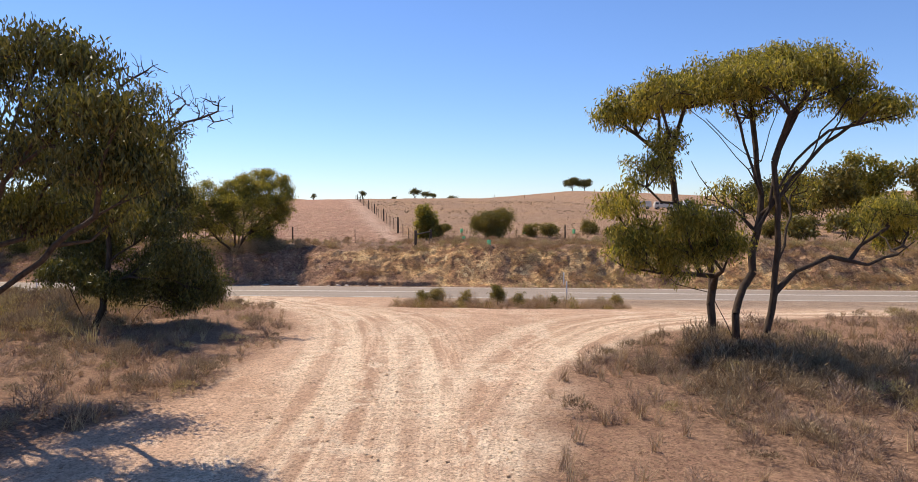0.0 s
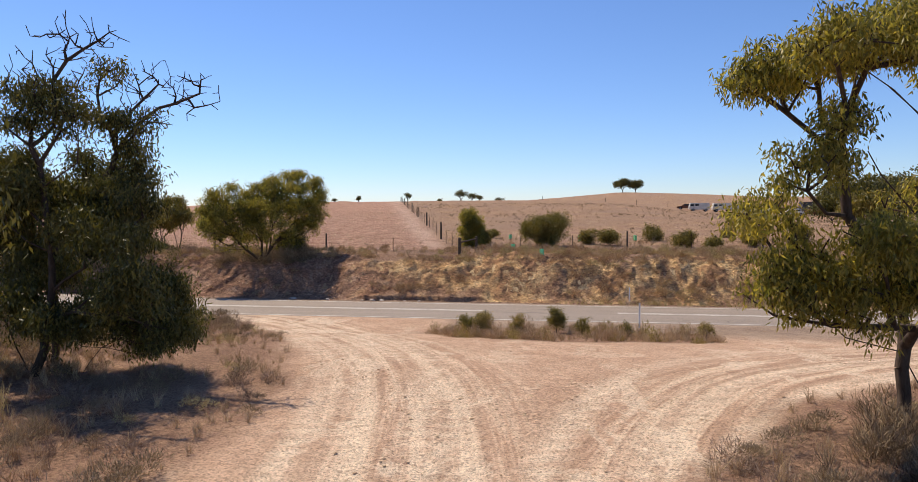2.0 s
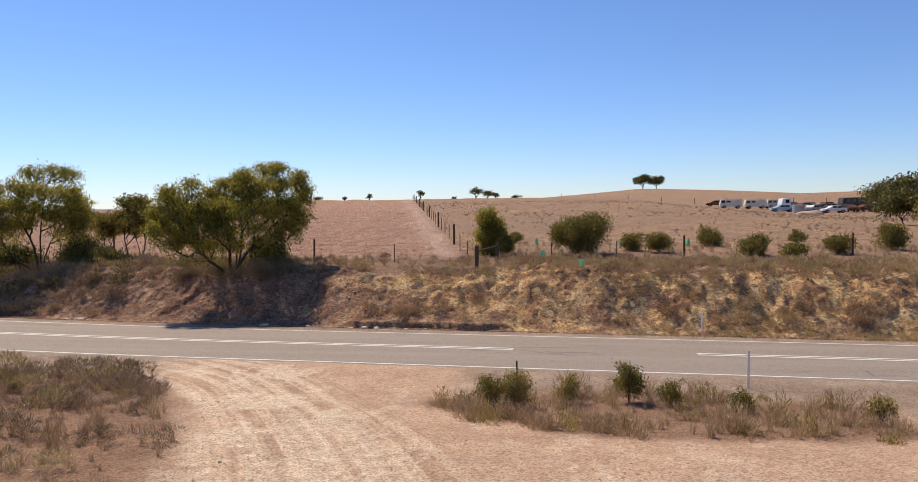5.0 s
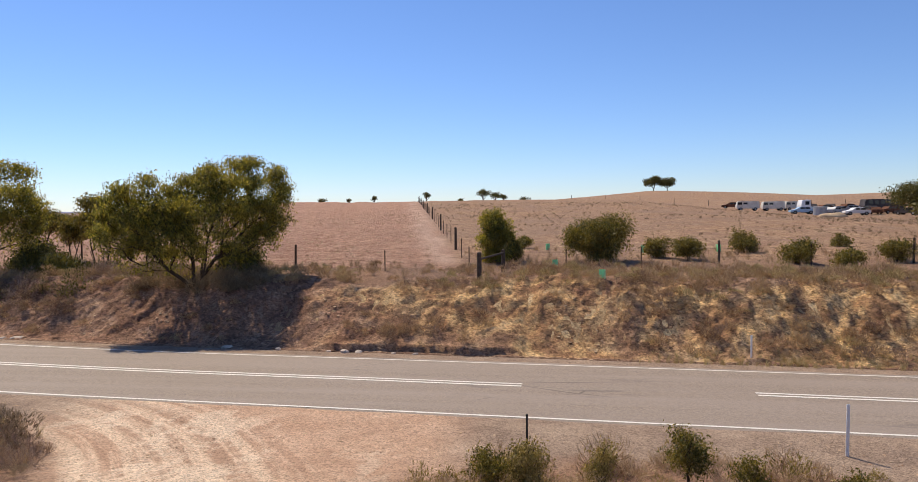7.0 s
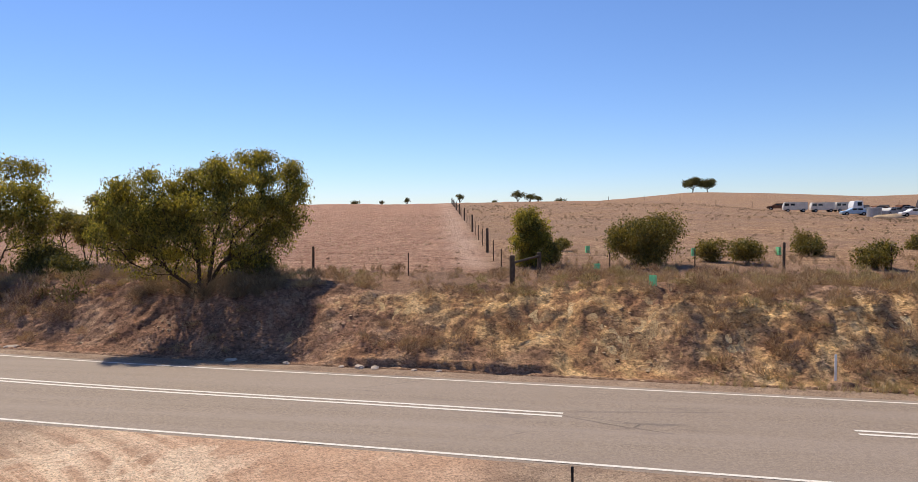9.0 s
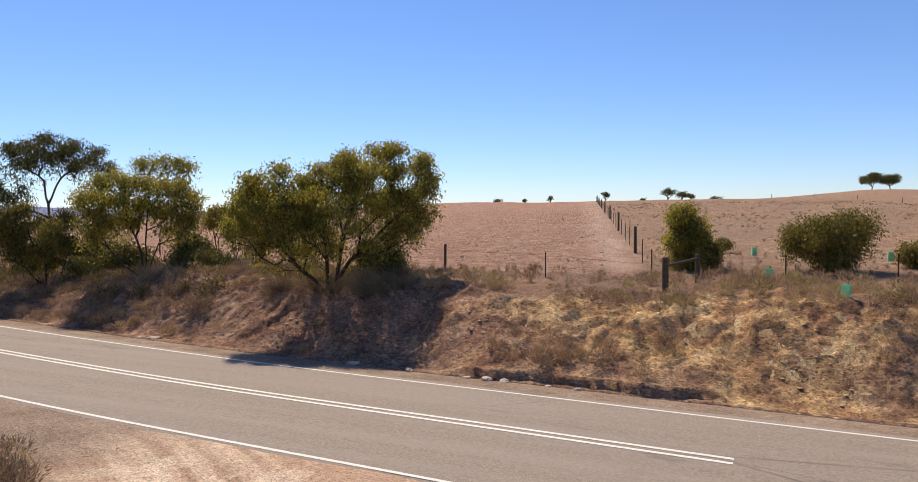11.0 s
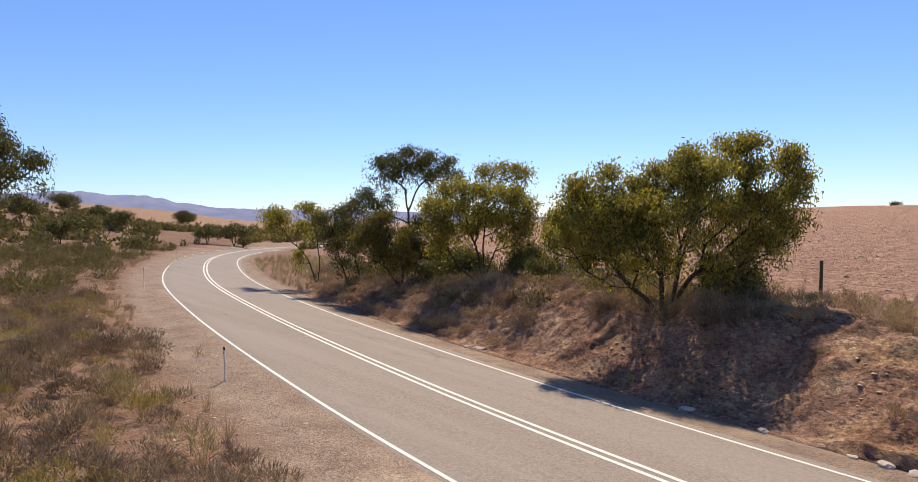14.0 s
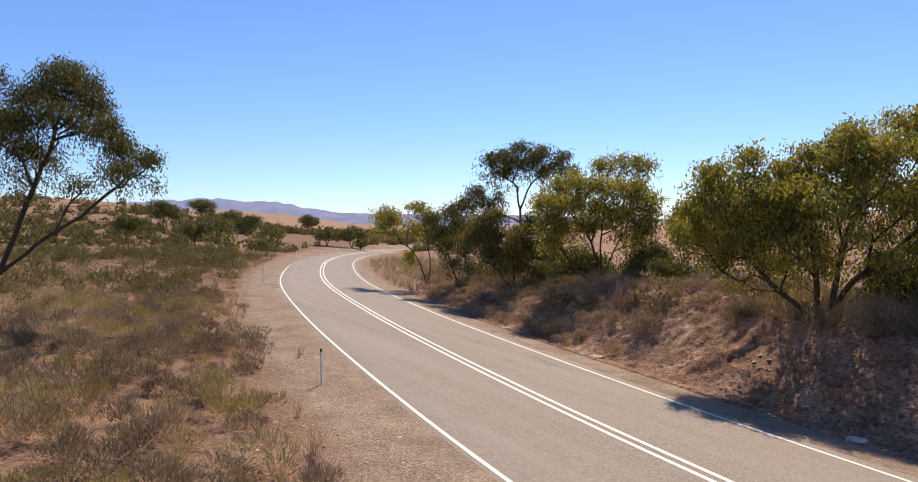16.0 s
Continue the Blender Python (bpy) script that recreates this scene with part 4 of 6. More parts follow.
make_tree("gum_tree", "dense dark mallee tree with bare grey top branches", 12, (-9.9, 21.4), [
    [(-10.6, 22.12, 1.35), (-10.47, 22.18, 2.46), (-10.6, 22.23, 3.64), (-10.14, 22.31, 4.55), (-9.68, 22.37, 5.2), (-9.29, 22.43, 5.72), (-9.16, 22.46, 6.12), (-9.29, 22.47, 6.57), (-9.51, 22.47, 6.9), (-9.59, 22.49, 7.36), (-9.51, 22.52, 7.88)], [(-9.16, 22.46, 6.12), (-8.9, 22.49, 6.51), (-8.57, 22.53, 6.83), (-8.24, 22.57, 7.09)], [(-9.22, 22.47, 6.44), (-8.9, 22.52, 6.96), (-8.57, 22.56, 7.29), (-8.24, 22.6, 7.62)],
    [(-10.15, 20.85, 1.47), (-9.85, 20.92, 2.43), (-9.73, 21.01, 3.98), (-9.85, 21.04, 4.94), (-9.97, 21.08, 5.77), (-10.14, 21.08, 6.13), (-9.96, 21.1, 6.25), (-9.67, 21.14, 6.55), (-9.69, 21.18, 7.33), (-9.69, 21.2, 7.74)], [(-9.69, 21.18, 7.45), (-9.42, 21.22, 7.86), (-9.07, 21.26, 8.1)],
    [(-10.5, 21.34, 1.3), (-11.06, 21.35, 2.59)], [(-9.5, 21.4, 1.3), (-9.02, 21.46, 1.96), (-8.27, 21.53, 2.33)]],
    [(-10.77, 22.08, 3.39, 0.91, 0.78), (-9.08, 21.07, 4.10, 0.84, 0.72), (-9.18, 22.30, 4.81, 0.78, 0.65), (-10.19, 22.20, 4.94, 0.78, 0.65), (-7.92, 20.77, 4.11, 0.58, 0.47), (-7.54, 21.37, 2.73, 0.55, 0.61),
     (-7.51, 20.22, 3.25, 0.67, 0.56), (-9.14, 21.48, 2.58, 0.87, 0.62), (-8.09, 21.56, 4.93, 0.43, 0.37), (-9.65, 20.90, 2.43, 0.72, 0.48), (-7.08, 20.70, 2.49, 0.35, 0.46), (-11.40, 21.96, 4.31, 0.77, 0.90),
     (-10.75, 21.05, 2.89, 0.73, 0.61),
     (-9.18, 22.26, 7.95, 0.31, 0.18, 0.50), (-9.33, 22.83, 7.74, 0.24, 0.16, 0.35), (-9.49, 22.42, 7.80, 0.18, 0.18, 0.35), (-9.03, 22.27, 6.68, 0.41, 0.26, 0.80), (-9.28, 22.13, 6.79, 0.28, 0.23, 0.60), (-8.60, 22.21, 6.60, 0.33, 0.21, 0.50), (-8.36, 22.35, 6.87, 0.26, 0.18, 0.50),
     (-8.73, 22.42, 6.04, 0.34, 0.34), (-8.68, 22.53, 5.46, 0.29, 0.39), (-9.35, 22.76, 5.61, 0.40, 0.29), (-9.91, 22.66, 5.74, 0.35, 0.32), (-9.12, 22.23, 5.20, 0.52, 0.28), (-9.07, 22.48, 4.87, 0.61, 0.34), (-10.19, 22.68, 6.01, 0.32, 0.24, 0.40),
     (-9.89, 20.88, 7.34, 0.35, 0.16, 0.70), (-10.62, 21.35, 7.19, 0.37, 0.24, 0.70), (-9.97, 21.06, 6.90, 0.43, 0.26, 0.80), (-9.55, 21.38, 7.18, 0.39, 0.24, 0.80), (-9.23, 21.05, 6.71, 0.31, 0.26), (-10.20, 21.19, 6.56, 0.31, 0.19, 0.70), (-9.55, 21.15, 6.55, 0.31, 0.19, 0.60),
     (-10.42, 20.81, 6.64, 0.30, 0.28, 0.50), (-9.30, 21.33, 6.33, 0.19, 0.15, 0.50), (-10.67, 21.25, 5.67, 0.49, 0.49), (-10.26, 21.02, 5.18, 0.48, 0.48), (-10.57, 20.92, 4.94, 0.48, 0.59),
     (-7.89, 22.04, 2.75, 0.46, 0.38), (-7.59, 21.70, 2.30, 0.35, 0.43), (-8.12, 21.96, 2.25, 0.43, 0.43), (-8.08, 21.67, 1.93, 0.33, 0.25), (-8.21, 21.69, 3.06, 0.50, 0.43), (-8.65, 21.67, 3.31, 0.50, 0.43), (-7.68, 21.55, 3.32, 0.42, 0.32)],
    DARK_LEAF, dead=[(-7.33, 22.65, 7.41), (-7.46, 22.65, 7.61), (-7.65, 22.64, 7.68), (-7.85, 22.61, 7.35), (-7.91, 22.61, 7.55), (-8.11, 22.6, 7.55), (-8.33, 22.6, 7.88),
     (-8.5, 22.58, 7.75), (-8.7, 22.55, 7.42), (-8.83, 22.55, 7.62), (-9.03, 22.53, 7.42), (-7.78, 22.6, 7.16), (-8.05, 22.58, 7.03), (-8.31, 22.55, 6.83),
     (-9.61, 22.5, 7.56), (-9.68, 22.47, 7.16), (-8.83, 22.53, 7.16)] + [(-8.56, 21.31, 8.43), (-8.71, 21.29, 8.28), (-8.89, 21.28, 8.25), (-9.18, 21.26, 8.4), (-9.07, 21.25, 8.04), (-9.57, 21.24, 8.4), (-9.96, 21.21, 8.34),
     (-9.84, 21.2, 7.98), (-10.32, 21.15, 7.69), (-10.14, 21.17, 7.87), (-9.42, 21.23, 7.98), (-10.56, 21.13, 7.57), (-9.33, 21.22, 7.68)],
    tip_r=0.0075, thick=4.3, twigs=18, puff=0.9, leaf_len=0.12, leaf_wid=0.016)
make_tree("gum_tree", "overhanging mallee with drooping olive foliage", 19, (-10.6, 14.0), [
    [(-10.6, 14.01, 1.3), (-9.38, 14.09, 2.33), (-7.8, 13.94, 3.32), (-7.01, 13.77, 3.81), (-6.44, 13.59, 4.28)], [(-9.38, 14.09, 2.33), (-8.71, 14.15, 3.48), (-8.37, 14.04, 5.2), (-7.28, 13.57, 5.81)]],
    [(-6.73, 13.34, 6.96, 0.52, 0.35), (-6.12, 13.32, 6.65, 0.52, 0.44), (-5.01, 12.16, 5.89, 0.47, 0.47), (-6.03, 12.70, 5.96, 0.49, 0.41), (-5.11, 12.97, 5.41, 0.38, 0.42), (-5.50, 12.74, 5.23, 0.58, 0.41),
     (-7.30, 14.46, 5.32, 0.69, 0.49), (-4.85, 12.77, 5.06, 0.29, 0.33), (-7.32, 14.95, 4.53, 0.62, 0.36), (-7.73, 14.48, 4.44, 0.49, 0.49), (-6.18, 14.34, 4.63, 0.58, 0.34), (-8.10, 13.90, 6.85, 0.74, 0.55),
     (-8.84, 13.96, 5.76, 0.84, 0.75), (-9.02, 14.91, 4.73, 0.82, 0.71), (-7.42, 13.83, 6.75, 0.37, 0.55, 0.4), (-7.14, 13.48, 5.53, 0.36, 0.36, 0.5)],
    DARK_LEAF, droop=1.1, thick=4.0, leaf_wid=0.016)
make_tree("gum_tree", "rounded green roadside gum on the cut bank", 13, (-15.4, 48.7), [[(-15.64, 48.47, 1.19), (-15.75, 48.4, 1.71), (-16.36, 47.93, 2.36), (-16.97, 47.45, 3.28), (-17.38, 47.15, 4.19)],
    [(-15.59, 48.52, 1.32), (-15.5, 48.27, 2.77), (-15.5, 48.05, 3.67), (-15.76, 47.76, 4.56)],
    [(-15.54, 48.56, 1.32), (-15.44, 49.12, 2.85), (-15.32, 49.67, 4.15), (-15.04, 50.24, 5.48)],
    [(-15.49, 48.6, 1.32), (-14.97, 49.11, 2.74), (-14.25, 50.16, 3.76), (-13.65, 50.97, 4.54)],
    [(-15.54, 48.56, 1.32), (-14.9, 48.28, 3.3), (-14.76, 47.94, 4.56)],
    [(-15.49, 48.6, 1.32), (-14.89, 49.97, 2.69), (-14.28, 51.04, 3.46), (-13.76, 51.77, 4.12)]],
    [(-16.90, 47.50, 6.05, 0.45, 0.36), (-17.73, 47.17, 5.56, 0.63, 0.47), (-17.58, 47.83, 5.24, 0.75, 0.53), (-18.33, 47.17, 4.98, 0.51, 0.53), (-17.33, 46.89, 4.45, 0.77, 0.56), (-18.34, 47.23, 3.98, 0.60, 0.43), (-16.58, 47.28, 4.57, 0.61, 0.59),
     (-17.56, 47.57, 3.71, 0.61, 0.34), (-17.97, 46.02, 4.01, 0.30, 0.41), (-15.76, 48.44, 5.98, 0.59, 0.46), (-14.73, 48.72, 6.45, 0.66, 0.45), (-14.51, 50.36, 6.86, 0.74, 0.40), (-13.88, 50.84, 6.78, 0.63, 0.42), (-15.82, 47.86, 5.20, 0.61, 0.53),
     (-14.87, 48.47, 5.56, 0.71, 0.58), (-13.92, 48.80, 5.79, 0.74, 0.59), (-13.74, 50.29, 5.84, 0.73, 0.60), (-15.66, 48.06, 4.31, 0.69, 0.53), (-14.28, 47.75, 4.56, 0.65, 0.56, 0.70), (-13.98, 49.41, 4.67, 0.71, 0.58, 0.70), (-13.29, 50.23, 4.92, 0.72, 0.64),
     (-15.55, 48.57, 3.59, 0.54, 0.34, 0.70), (-16.02, 47.47, 3.87, 0.50, 0.43), (-14.99, 49.88, 5.21, 0.74, 0.66), (-14.25, 50.98, 5.08, 0.67, 0.61), (-14.59, 49.21, 3.91, 0.51, 0.33, 0.60), (-13.23, 51.55, 6.52, 0.56, 0.56), (-12.89, 51.74, 5.99, 0.48, 0.61),
     (-12.73, 51.09, 5.18, 0.54, 0.60), (-12.90, 50.86, 4.40, 0.54, 0.47), (-13.50, 50.72, 3.95, 0.55, 0.34), (-14.04, 50.60, 3.68, 0.48, 0.26, 0.70), (-16.56, 48.48, 2.91, 0.29, 0.34),
     (-16.90, 47.60, 3.05, 0.55, 0.40, 0.6), (-17.60, 47.10, 3.15, 0.55, 0.42, 0.7), (-16.10, 47.90, 3.15, 0.50, 0.40, 0.5), (-15.20, 48.30, 3.10, 0.55, 0.40, 0.5), (-14.30, 49.00, 3.20, 0.55, 0.42, 0.6),
     (-13.70, 49.80, 3.35, 0.55, 0.40, 0.7), (-16.40, 46.90, 3.70, 0.55, 0.42, 0.7), (-15.10, 47.30, 3.75, 0.55, 0.45, 0.6), (-16.20, 47.30, 5.00, 0.65, 0.5), (-15.20, 47.40, 4.90, 0.65, 0.5), (-16.35, 48.00, 5.55, 0.55, 0.42),
     (-12.95, 50.30, 3.75, 0.50, 0.36, 0.7), (-18.60, 46.90, 4.50, 0.45, 0.40, 0.8), (-15.30, 49.20, 6.30, 0.6, 0.42)],
    GUM_LEAF, leaf_len=0.13, leaf_wid=0.024, count=18, thick=2.75, skirt=0.3, spread=0.15, puff=0.95, fork=0.5, twigs=44, tip_r=0.0074)
make_tree("gum_tree", "multi-stemmed gum on the bank edge", 14, (-28.5, 51.9), [[(-28.36, 52.03, 1.0), (-28.5, 51.97, 2.24), (-28.89, 51.72, 3.79), (-29.15, 51.57, 5.03)],
    [(-28.34, 52.05, 1.04), (-28.37, 52.47, 2.22), (-28.18, 52.95, 3.3), (-27.87, 53.53, 4.39)],
    [(-28.34, 52.05, 1.04), (-28.17, 51.89, 3.03), (-28.02, 51.99, 4.87), (-27.8, 52.22, 5.94)],
    [(-28.42, 51.98, 1.04), (-29.1, 51.08, 2.27), (-29.55, 50.5, 3.66), (-29.65, 50.22, 4.73)]],
    [(-29.77, 53.61, 7.09, 0.62, 0.36), (-28.81, 53.93, 7.22, 0.61, 0.32), (-28.34, 54.71, 7.07, 0.55, 0.33), (-30.37, 51.00, 5.98, 0.78, 0.50), (-28.67, 50.99, 6.08, 0.70, 0.48), (-29.86, 50.01, 5.19, 0.70, 0.55), (-29.06, 50.90, 5.03, 0.82, 0.55),
     (-29.60, 50.55, 4.27, 0.70, 0.49), (-28.22, 51.78, 5.94, 0.64, 0.49), (-27.33, 52.19, 5.77, 0.70, 0.55), (-26.94, 52.87, 5.62, 0.64, 0.64), (-26.90, 53.68, 5.09, 0.56, 0.78), (-29.02, 52.48, 4.88, 0.73, 0.50), (-27.54, 52.58, 4.56, 0.71, 0.49),
     (-26.85, 53.18, 4.09, 0.55, 0.55), (-30.08, 50.54, 3.65, 0.65, 0.43), (-29.35, 51.72, 4.10, 0.59, 0.44), (-27.67, 53.33, 3.45, 0.50, 0.35, 0.60)],
    GUM_LEAF, leaf_len=0.15, leaf_wid=0.03, count=16, thick=3.0, skirt=0.45, spread=0.17, puff=1.15, twigs=30, tip_r=0.007)
make_tree("gum_tree", "tall open-crowned gum behind the roadside scrub", 15, (-36.9, 53.6), [[(-36.8, 53.67, 0.51), (-36.92, 53.7, 3.1), (-37.1, 53.65, 5.14), (-37.27, 53.57, 6.43), (-37.92, 53.06, 7.18)],
    [(-37.1, 53.65, 5.14), (-36.63, 54.12, 6.61), (-36.08, 54.62, 7.35)],
    [(-37.26, 53.56, 5.88), (-38.04, 52.91, 6.16), (-39.03, 52.07, 6.08)]],
    [(-37.98, 54.24, 8.74, 0.87, 0.38), (-37.73, 52.95, 8.27, 0.77, 0.40), (-39.00, 52.73, 7.96, 0.67, 0.50), (-35.98, 54.34, 8.25, 0.85, 0.40), (-35.90, 55.65, 7.95, 0.79, 0.49), (-34.49, 55.25, 7.26, 0.51, 0.40), (-38.85, 53.26, 7.42, 0.87, 0.51, 0.80),
     (-37.37, 53.56, 7.54, 0.85, 0.48, 0.70), (-36.31, 55.02, 7.38, 0.86, 0.41), (-36.86, 54.09, 7.91, 0.78, 0.41), (-38.98, 51.63, 6.07, 0.84, 0.40), (-39.85, 51.32, 5.35, 0.78, 0.50), (-37.94, 51.78, 5.50, 0.69, 0.40), (-37.25, 52.37, 5.86, 0.58, 0.33, 0.50)],
    DARK_LEAF, leaf_len=0.19, leaf_wid=0.029, count=16, thick=2.9, skirt=0.2, spread=0.18, puff=1.2, fork=3.0, twigs=22, tip_r=0.0085)
make_tree("gum_tree", "low bushy dark green mallee on the bank", 16, (-34.6, 51.3), [[(-34.55, 51.33, 0.5), (-34.52, 51.44, 1.86), (-35.06, 51.04, 3.23)],
    [(-34.52, 51.37, 0.53), (-35.16, 50.88, 1.7), (-36.36, 49.93, 2.73), (-37.03, 49.41, 3.76)],
    [(-34.52, 51.37, 0.57), (-33.98, 51.86, 1.34), (-33.75, 52.12, 2.54)]],
    [(-35.91, 50.45, 4.26, 0.92, 0.68), (-36.33, 49.93, 3.41, 0.78, 0.61), (-35.59, 51.40, 3.55, 0.94, 0.69), (-33.56, 51.19, 3.59, 0.77, 0.60), (-35.93, 50.42, 2.72, 0.79, 0.62), (-34.78, 51.23, 2.55, 0.78, 0.61), (-33.90, 52.24, 2.87, 0.72, 0.62),
     (-34.38, 52.20, 4.07, 0.79, 0.62), (-35.39, 50.90, 4.77, 0.68, 0.44), (-34.35, 51.73, 2.02, 0.58, 0.48, 0.60)],
    BUSH_LEAF, leaf_len=0.19, leaf_wid=0.03, count=16, thick=3.1, skirt=0.15, spread=0.18, puff=1.2, twigs=16)
make_tree("gum_tree", "dark low-branched mallee among the bank scrub", 36, (-41.0, 52.2), [[(-41.34, 51.9, 0.86), (-41.96, 51.46, 2.5), (-42.43, 51.13, 3.66)],
    [(-40.75, 52.4, 0.76), (-41.07, 52.19, 2.11), (-41.25, 52.12, 3.65)]],
    [(-41.71, 51.79, 4.99, 0.81, 0.58), (-42.91, 51.00, 4.43, 0.81, 0.58), (-42.05, 50.92, 3.67, 0.72, 0.61), (-41.33, 52.18, 4.03, 0.89, 0.69), (-41.48, 52.24, 2.67, 0.81, 0.70), (-41.35, 51.30, 1.76, 0.68, 0.49, 0.60), (-41.32, 52.98, 1.47, 0.70, 0.51, 0.60),
     (-42.48, 51.56, 2.87, 0.66, 0.50)],
    DARK_LEAF, leaf_len=0.2, leaf_wid=0.032, count=16, thick=2.8, skirt=0.15, spread=0.2, puff=1.2, twigs=16)
make_tree("gum_tree", "small leaning gum with sparse crown", 17, (-46.7, 52.4), [[(-46.82, 52.37, 0.11), (-47.25, 52.08, 1.48), (-47.83, 51.64, 2.53), (-48.82, 50.87, 3.8), (-49.64, 50.22, 4.65)],
    [(-46.74, 52.44, 0.15), (-46.69, 52.56, 1.89), (-46.89, 52.49, 3.57), (-47.39, 52.12, 4.84)]],
    [(-50.52, 50.21, 4.86, 0.72, 0.59), (-48.92, 50.53, 5.16, 0.79, 0.46), (-48.61, 51.00, 4.64, 0.80, 0.46), (-49.18, 50.21, 4.23, 0.71, 0.38), (-47.20, 51.61, 5.46, 0.58, 0.41), (-46.53, 52.12, 5.25, 0.70, 0.41), (-47.73, 51.41, 4.22, 0.75, 0.42, 0.70),
     (-47.16, 52.88, 4.62, 0.59, 0.59), (-47.42, 51.42, 1.93, 0.58, 0.67, 0.80), (-47.42, 52.32, 3.36, 0.59, 0.38, 0.40)],
    GUM_LEAF, leaf_len=0.22, leaf_wid=0.036, count=12, thick=2.4, skirt=0.15, spread=0.18, puff=1.0, twigs=16)
make_tree("gum_tree", "spreading open gum among the scrub", 18, (-34.1, 27.5), [
    [(-35.43, 27.13, 0.7), (-34.71, 28.51, 2.75), (-34.27, 29.42, 5.25), (-33.88, 30.23, 7.2), (-33.69, 30.64, 8.72)], [(-34.71, 28.51, 2.75), (-34.09, 29.67, 3.72), (-33.25, 31.21, 4.79), (-32.62, 32.38, 5.86), (-32.26, 33.06, 6.5)]],
    [(-34.51, 30.76, 10.23, 1.23, 0.56), (-34.07, 31.52, 9.51, 0.79, 0.63), (-34.22, 29.80, 9.28, 1.20, 0.65), (-33.14, 30.55, 8.20, 1.28, 0.68, 0.60), (-33.30, 29.10, 7.72, 1.04, 1.04, 0.80), (-32.56, 32.04, 7.89, 0.75, 0.54), (-32.29, 32.59, 7.14, 0.65, 0.54), (-30.81, 33.39, 6.51, 0.42, 0.54), (-31.36, 32.43, 6.21, 0.83, 0.52, 0.60), (-34.70, 31.15, 5.95, 0.69, 0.46, 0.40), (-34.57, 29.73, 7.02, 1.00, 0.77, 0.60), (-34.58, 27.81, 9.49, 1.27, 1.27), (-35.35, 27.31, 7.22, 1.30, 1.30), (-34.34, 31.81, 8.90, 0.57, 0.57)],
    DARK_LEAF, thick=3.0, skirt=0.2, leaf_len=0.14, leaf_wid=0.022, count=18, spread=0.17, puff=1.1, tip_r=0.0105, twigs=34)


def small_tree(name, label, seed, at, wide, tall, leaf, category="tree", stem=0.35, leaf_len=0.2, thick=2.4, group="", lobes=7, flat=0.5, tip_r=0.008):
    """A tree or bush grown from its place, width and height, with an uneven crown."""
    rng = random.Random(seed)
    x, y = at
    z = ground_z(x, y)
    crown = []
    for k in range(lobes):
        a, r = 2.4 * k + rng.uniform(-0.5, 0.5), wide * 0.5 * (0.15 + 0.5 * (k / lobes) ** 0.5)
        h = tall * (stem + (1 - stem) * rng.uniform(0.12 if stem < 0.1 else 0.25, 0.78))
        crown.append((x + r * math.cos(a), y + r * math.sin(a), z + h, wide * rng.uniform(0.2, 0.3), tall * (1 - stem) * flat * rng.uniform(0.4, 0.6)))
    crown.append((x, y, z + tall * 0.86, wide * 0.24, tall * 0.13))
    stems = [[(x, y, z - 0.15), (x + rng.uniform(-0.1, 0.1) * tall, y + rng.uniform(-0.1, 0.1) * tall, z + tall * max(0.2, stem))] for _ in range(2)]
    return make_tree(name, label, seed, at, stems, crown, leaf, thick=thick, leaf_len=leaf_len, leaf_wid=leaf_len * 0.17, fork=tall * stem * 0.5, twigs=8,
                     spread=wide * 0.06 + 0.04, category=category, group=group, tip_r=tip_r, droop=0.5, count=20)


# trees and bushes beyond the road
for k, (x, y, w, h) in enumerate([(-24.8, 56.2, 2.5, 4.0), (-29.6, 60.2, 2.2, 3.0), (-27.6, 59.4, 2.4, 3.2), (-32.4, 62.0, 2.6, 3.4), (-21.0, 54.0, 2.3, 3.4)]):
    small_tree("sapling_tree", "small olive sapling on the paddock edge", 30 + k, (x, y), w, h, BUSH_LEAF, group="saplings behind the bank")
small_tree("shrub_tree", "conical yellow-green shrub beside the fence corner", 40, (-3.1, 55.8), 1.75, 2.5, GUM_LEAF, "bush", 0.04, 0.14, 2.2, flat=1.15, lobes=9)
small_tree("shrub_tree", "dark rounded bush beneath the roadside gum", 43, (-14.4, 50.6), 2.2, 1.1, DARK_LEAF, "bush", 0.02, 0.16, 2.8, flat=0.85, lobes=9)
for k, (x, y, w, h) in enumerate([(-24.6, 52.4, 2.0, 1.0), (-27.2, 54.0, 2.6, 1.5), (-30.4, 53.4, 2.4, 1.4), (-33.0, 54.2, 2.8, 1.8), (-36.6, 55.4, 2.8, 1.7), (-31.6, 51.6, 2.0, 1.1), (-39.4, 54.6, 2.6, 1.6)]):
    small_tree("shrub_tree", "dark dusty bush among the roadside gum stems", 44 + k, (x, y), w, h, DARK_LEAF, "bush", 0.02, 0.17, 2.2, "bushes under the roadside gums", flat=0.8, lobes=8)
small_tree("shrub_tree", "low round grey-green bush by the fence", 41, (-2.0, 56.2), 1.1, 1.1, BUSH_LEAF, "bush", 0.05, 0.13, 2.0, flat=0.8)
small_tree("shrub_tree", "wide rounded dark green bush in the paddock", 42, (2.3, 56.0), 3.0, 2.1, BUSH_LEAF, "bush", 0.02, 0.14, 2.2, flat=0.95, lobes=10)
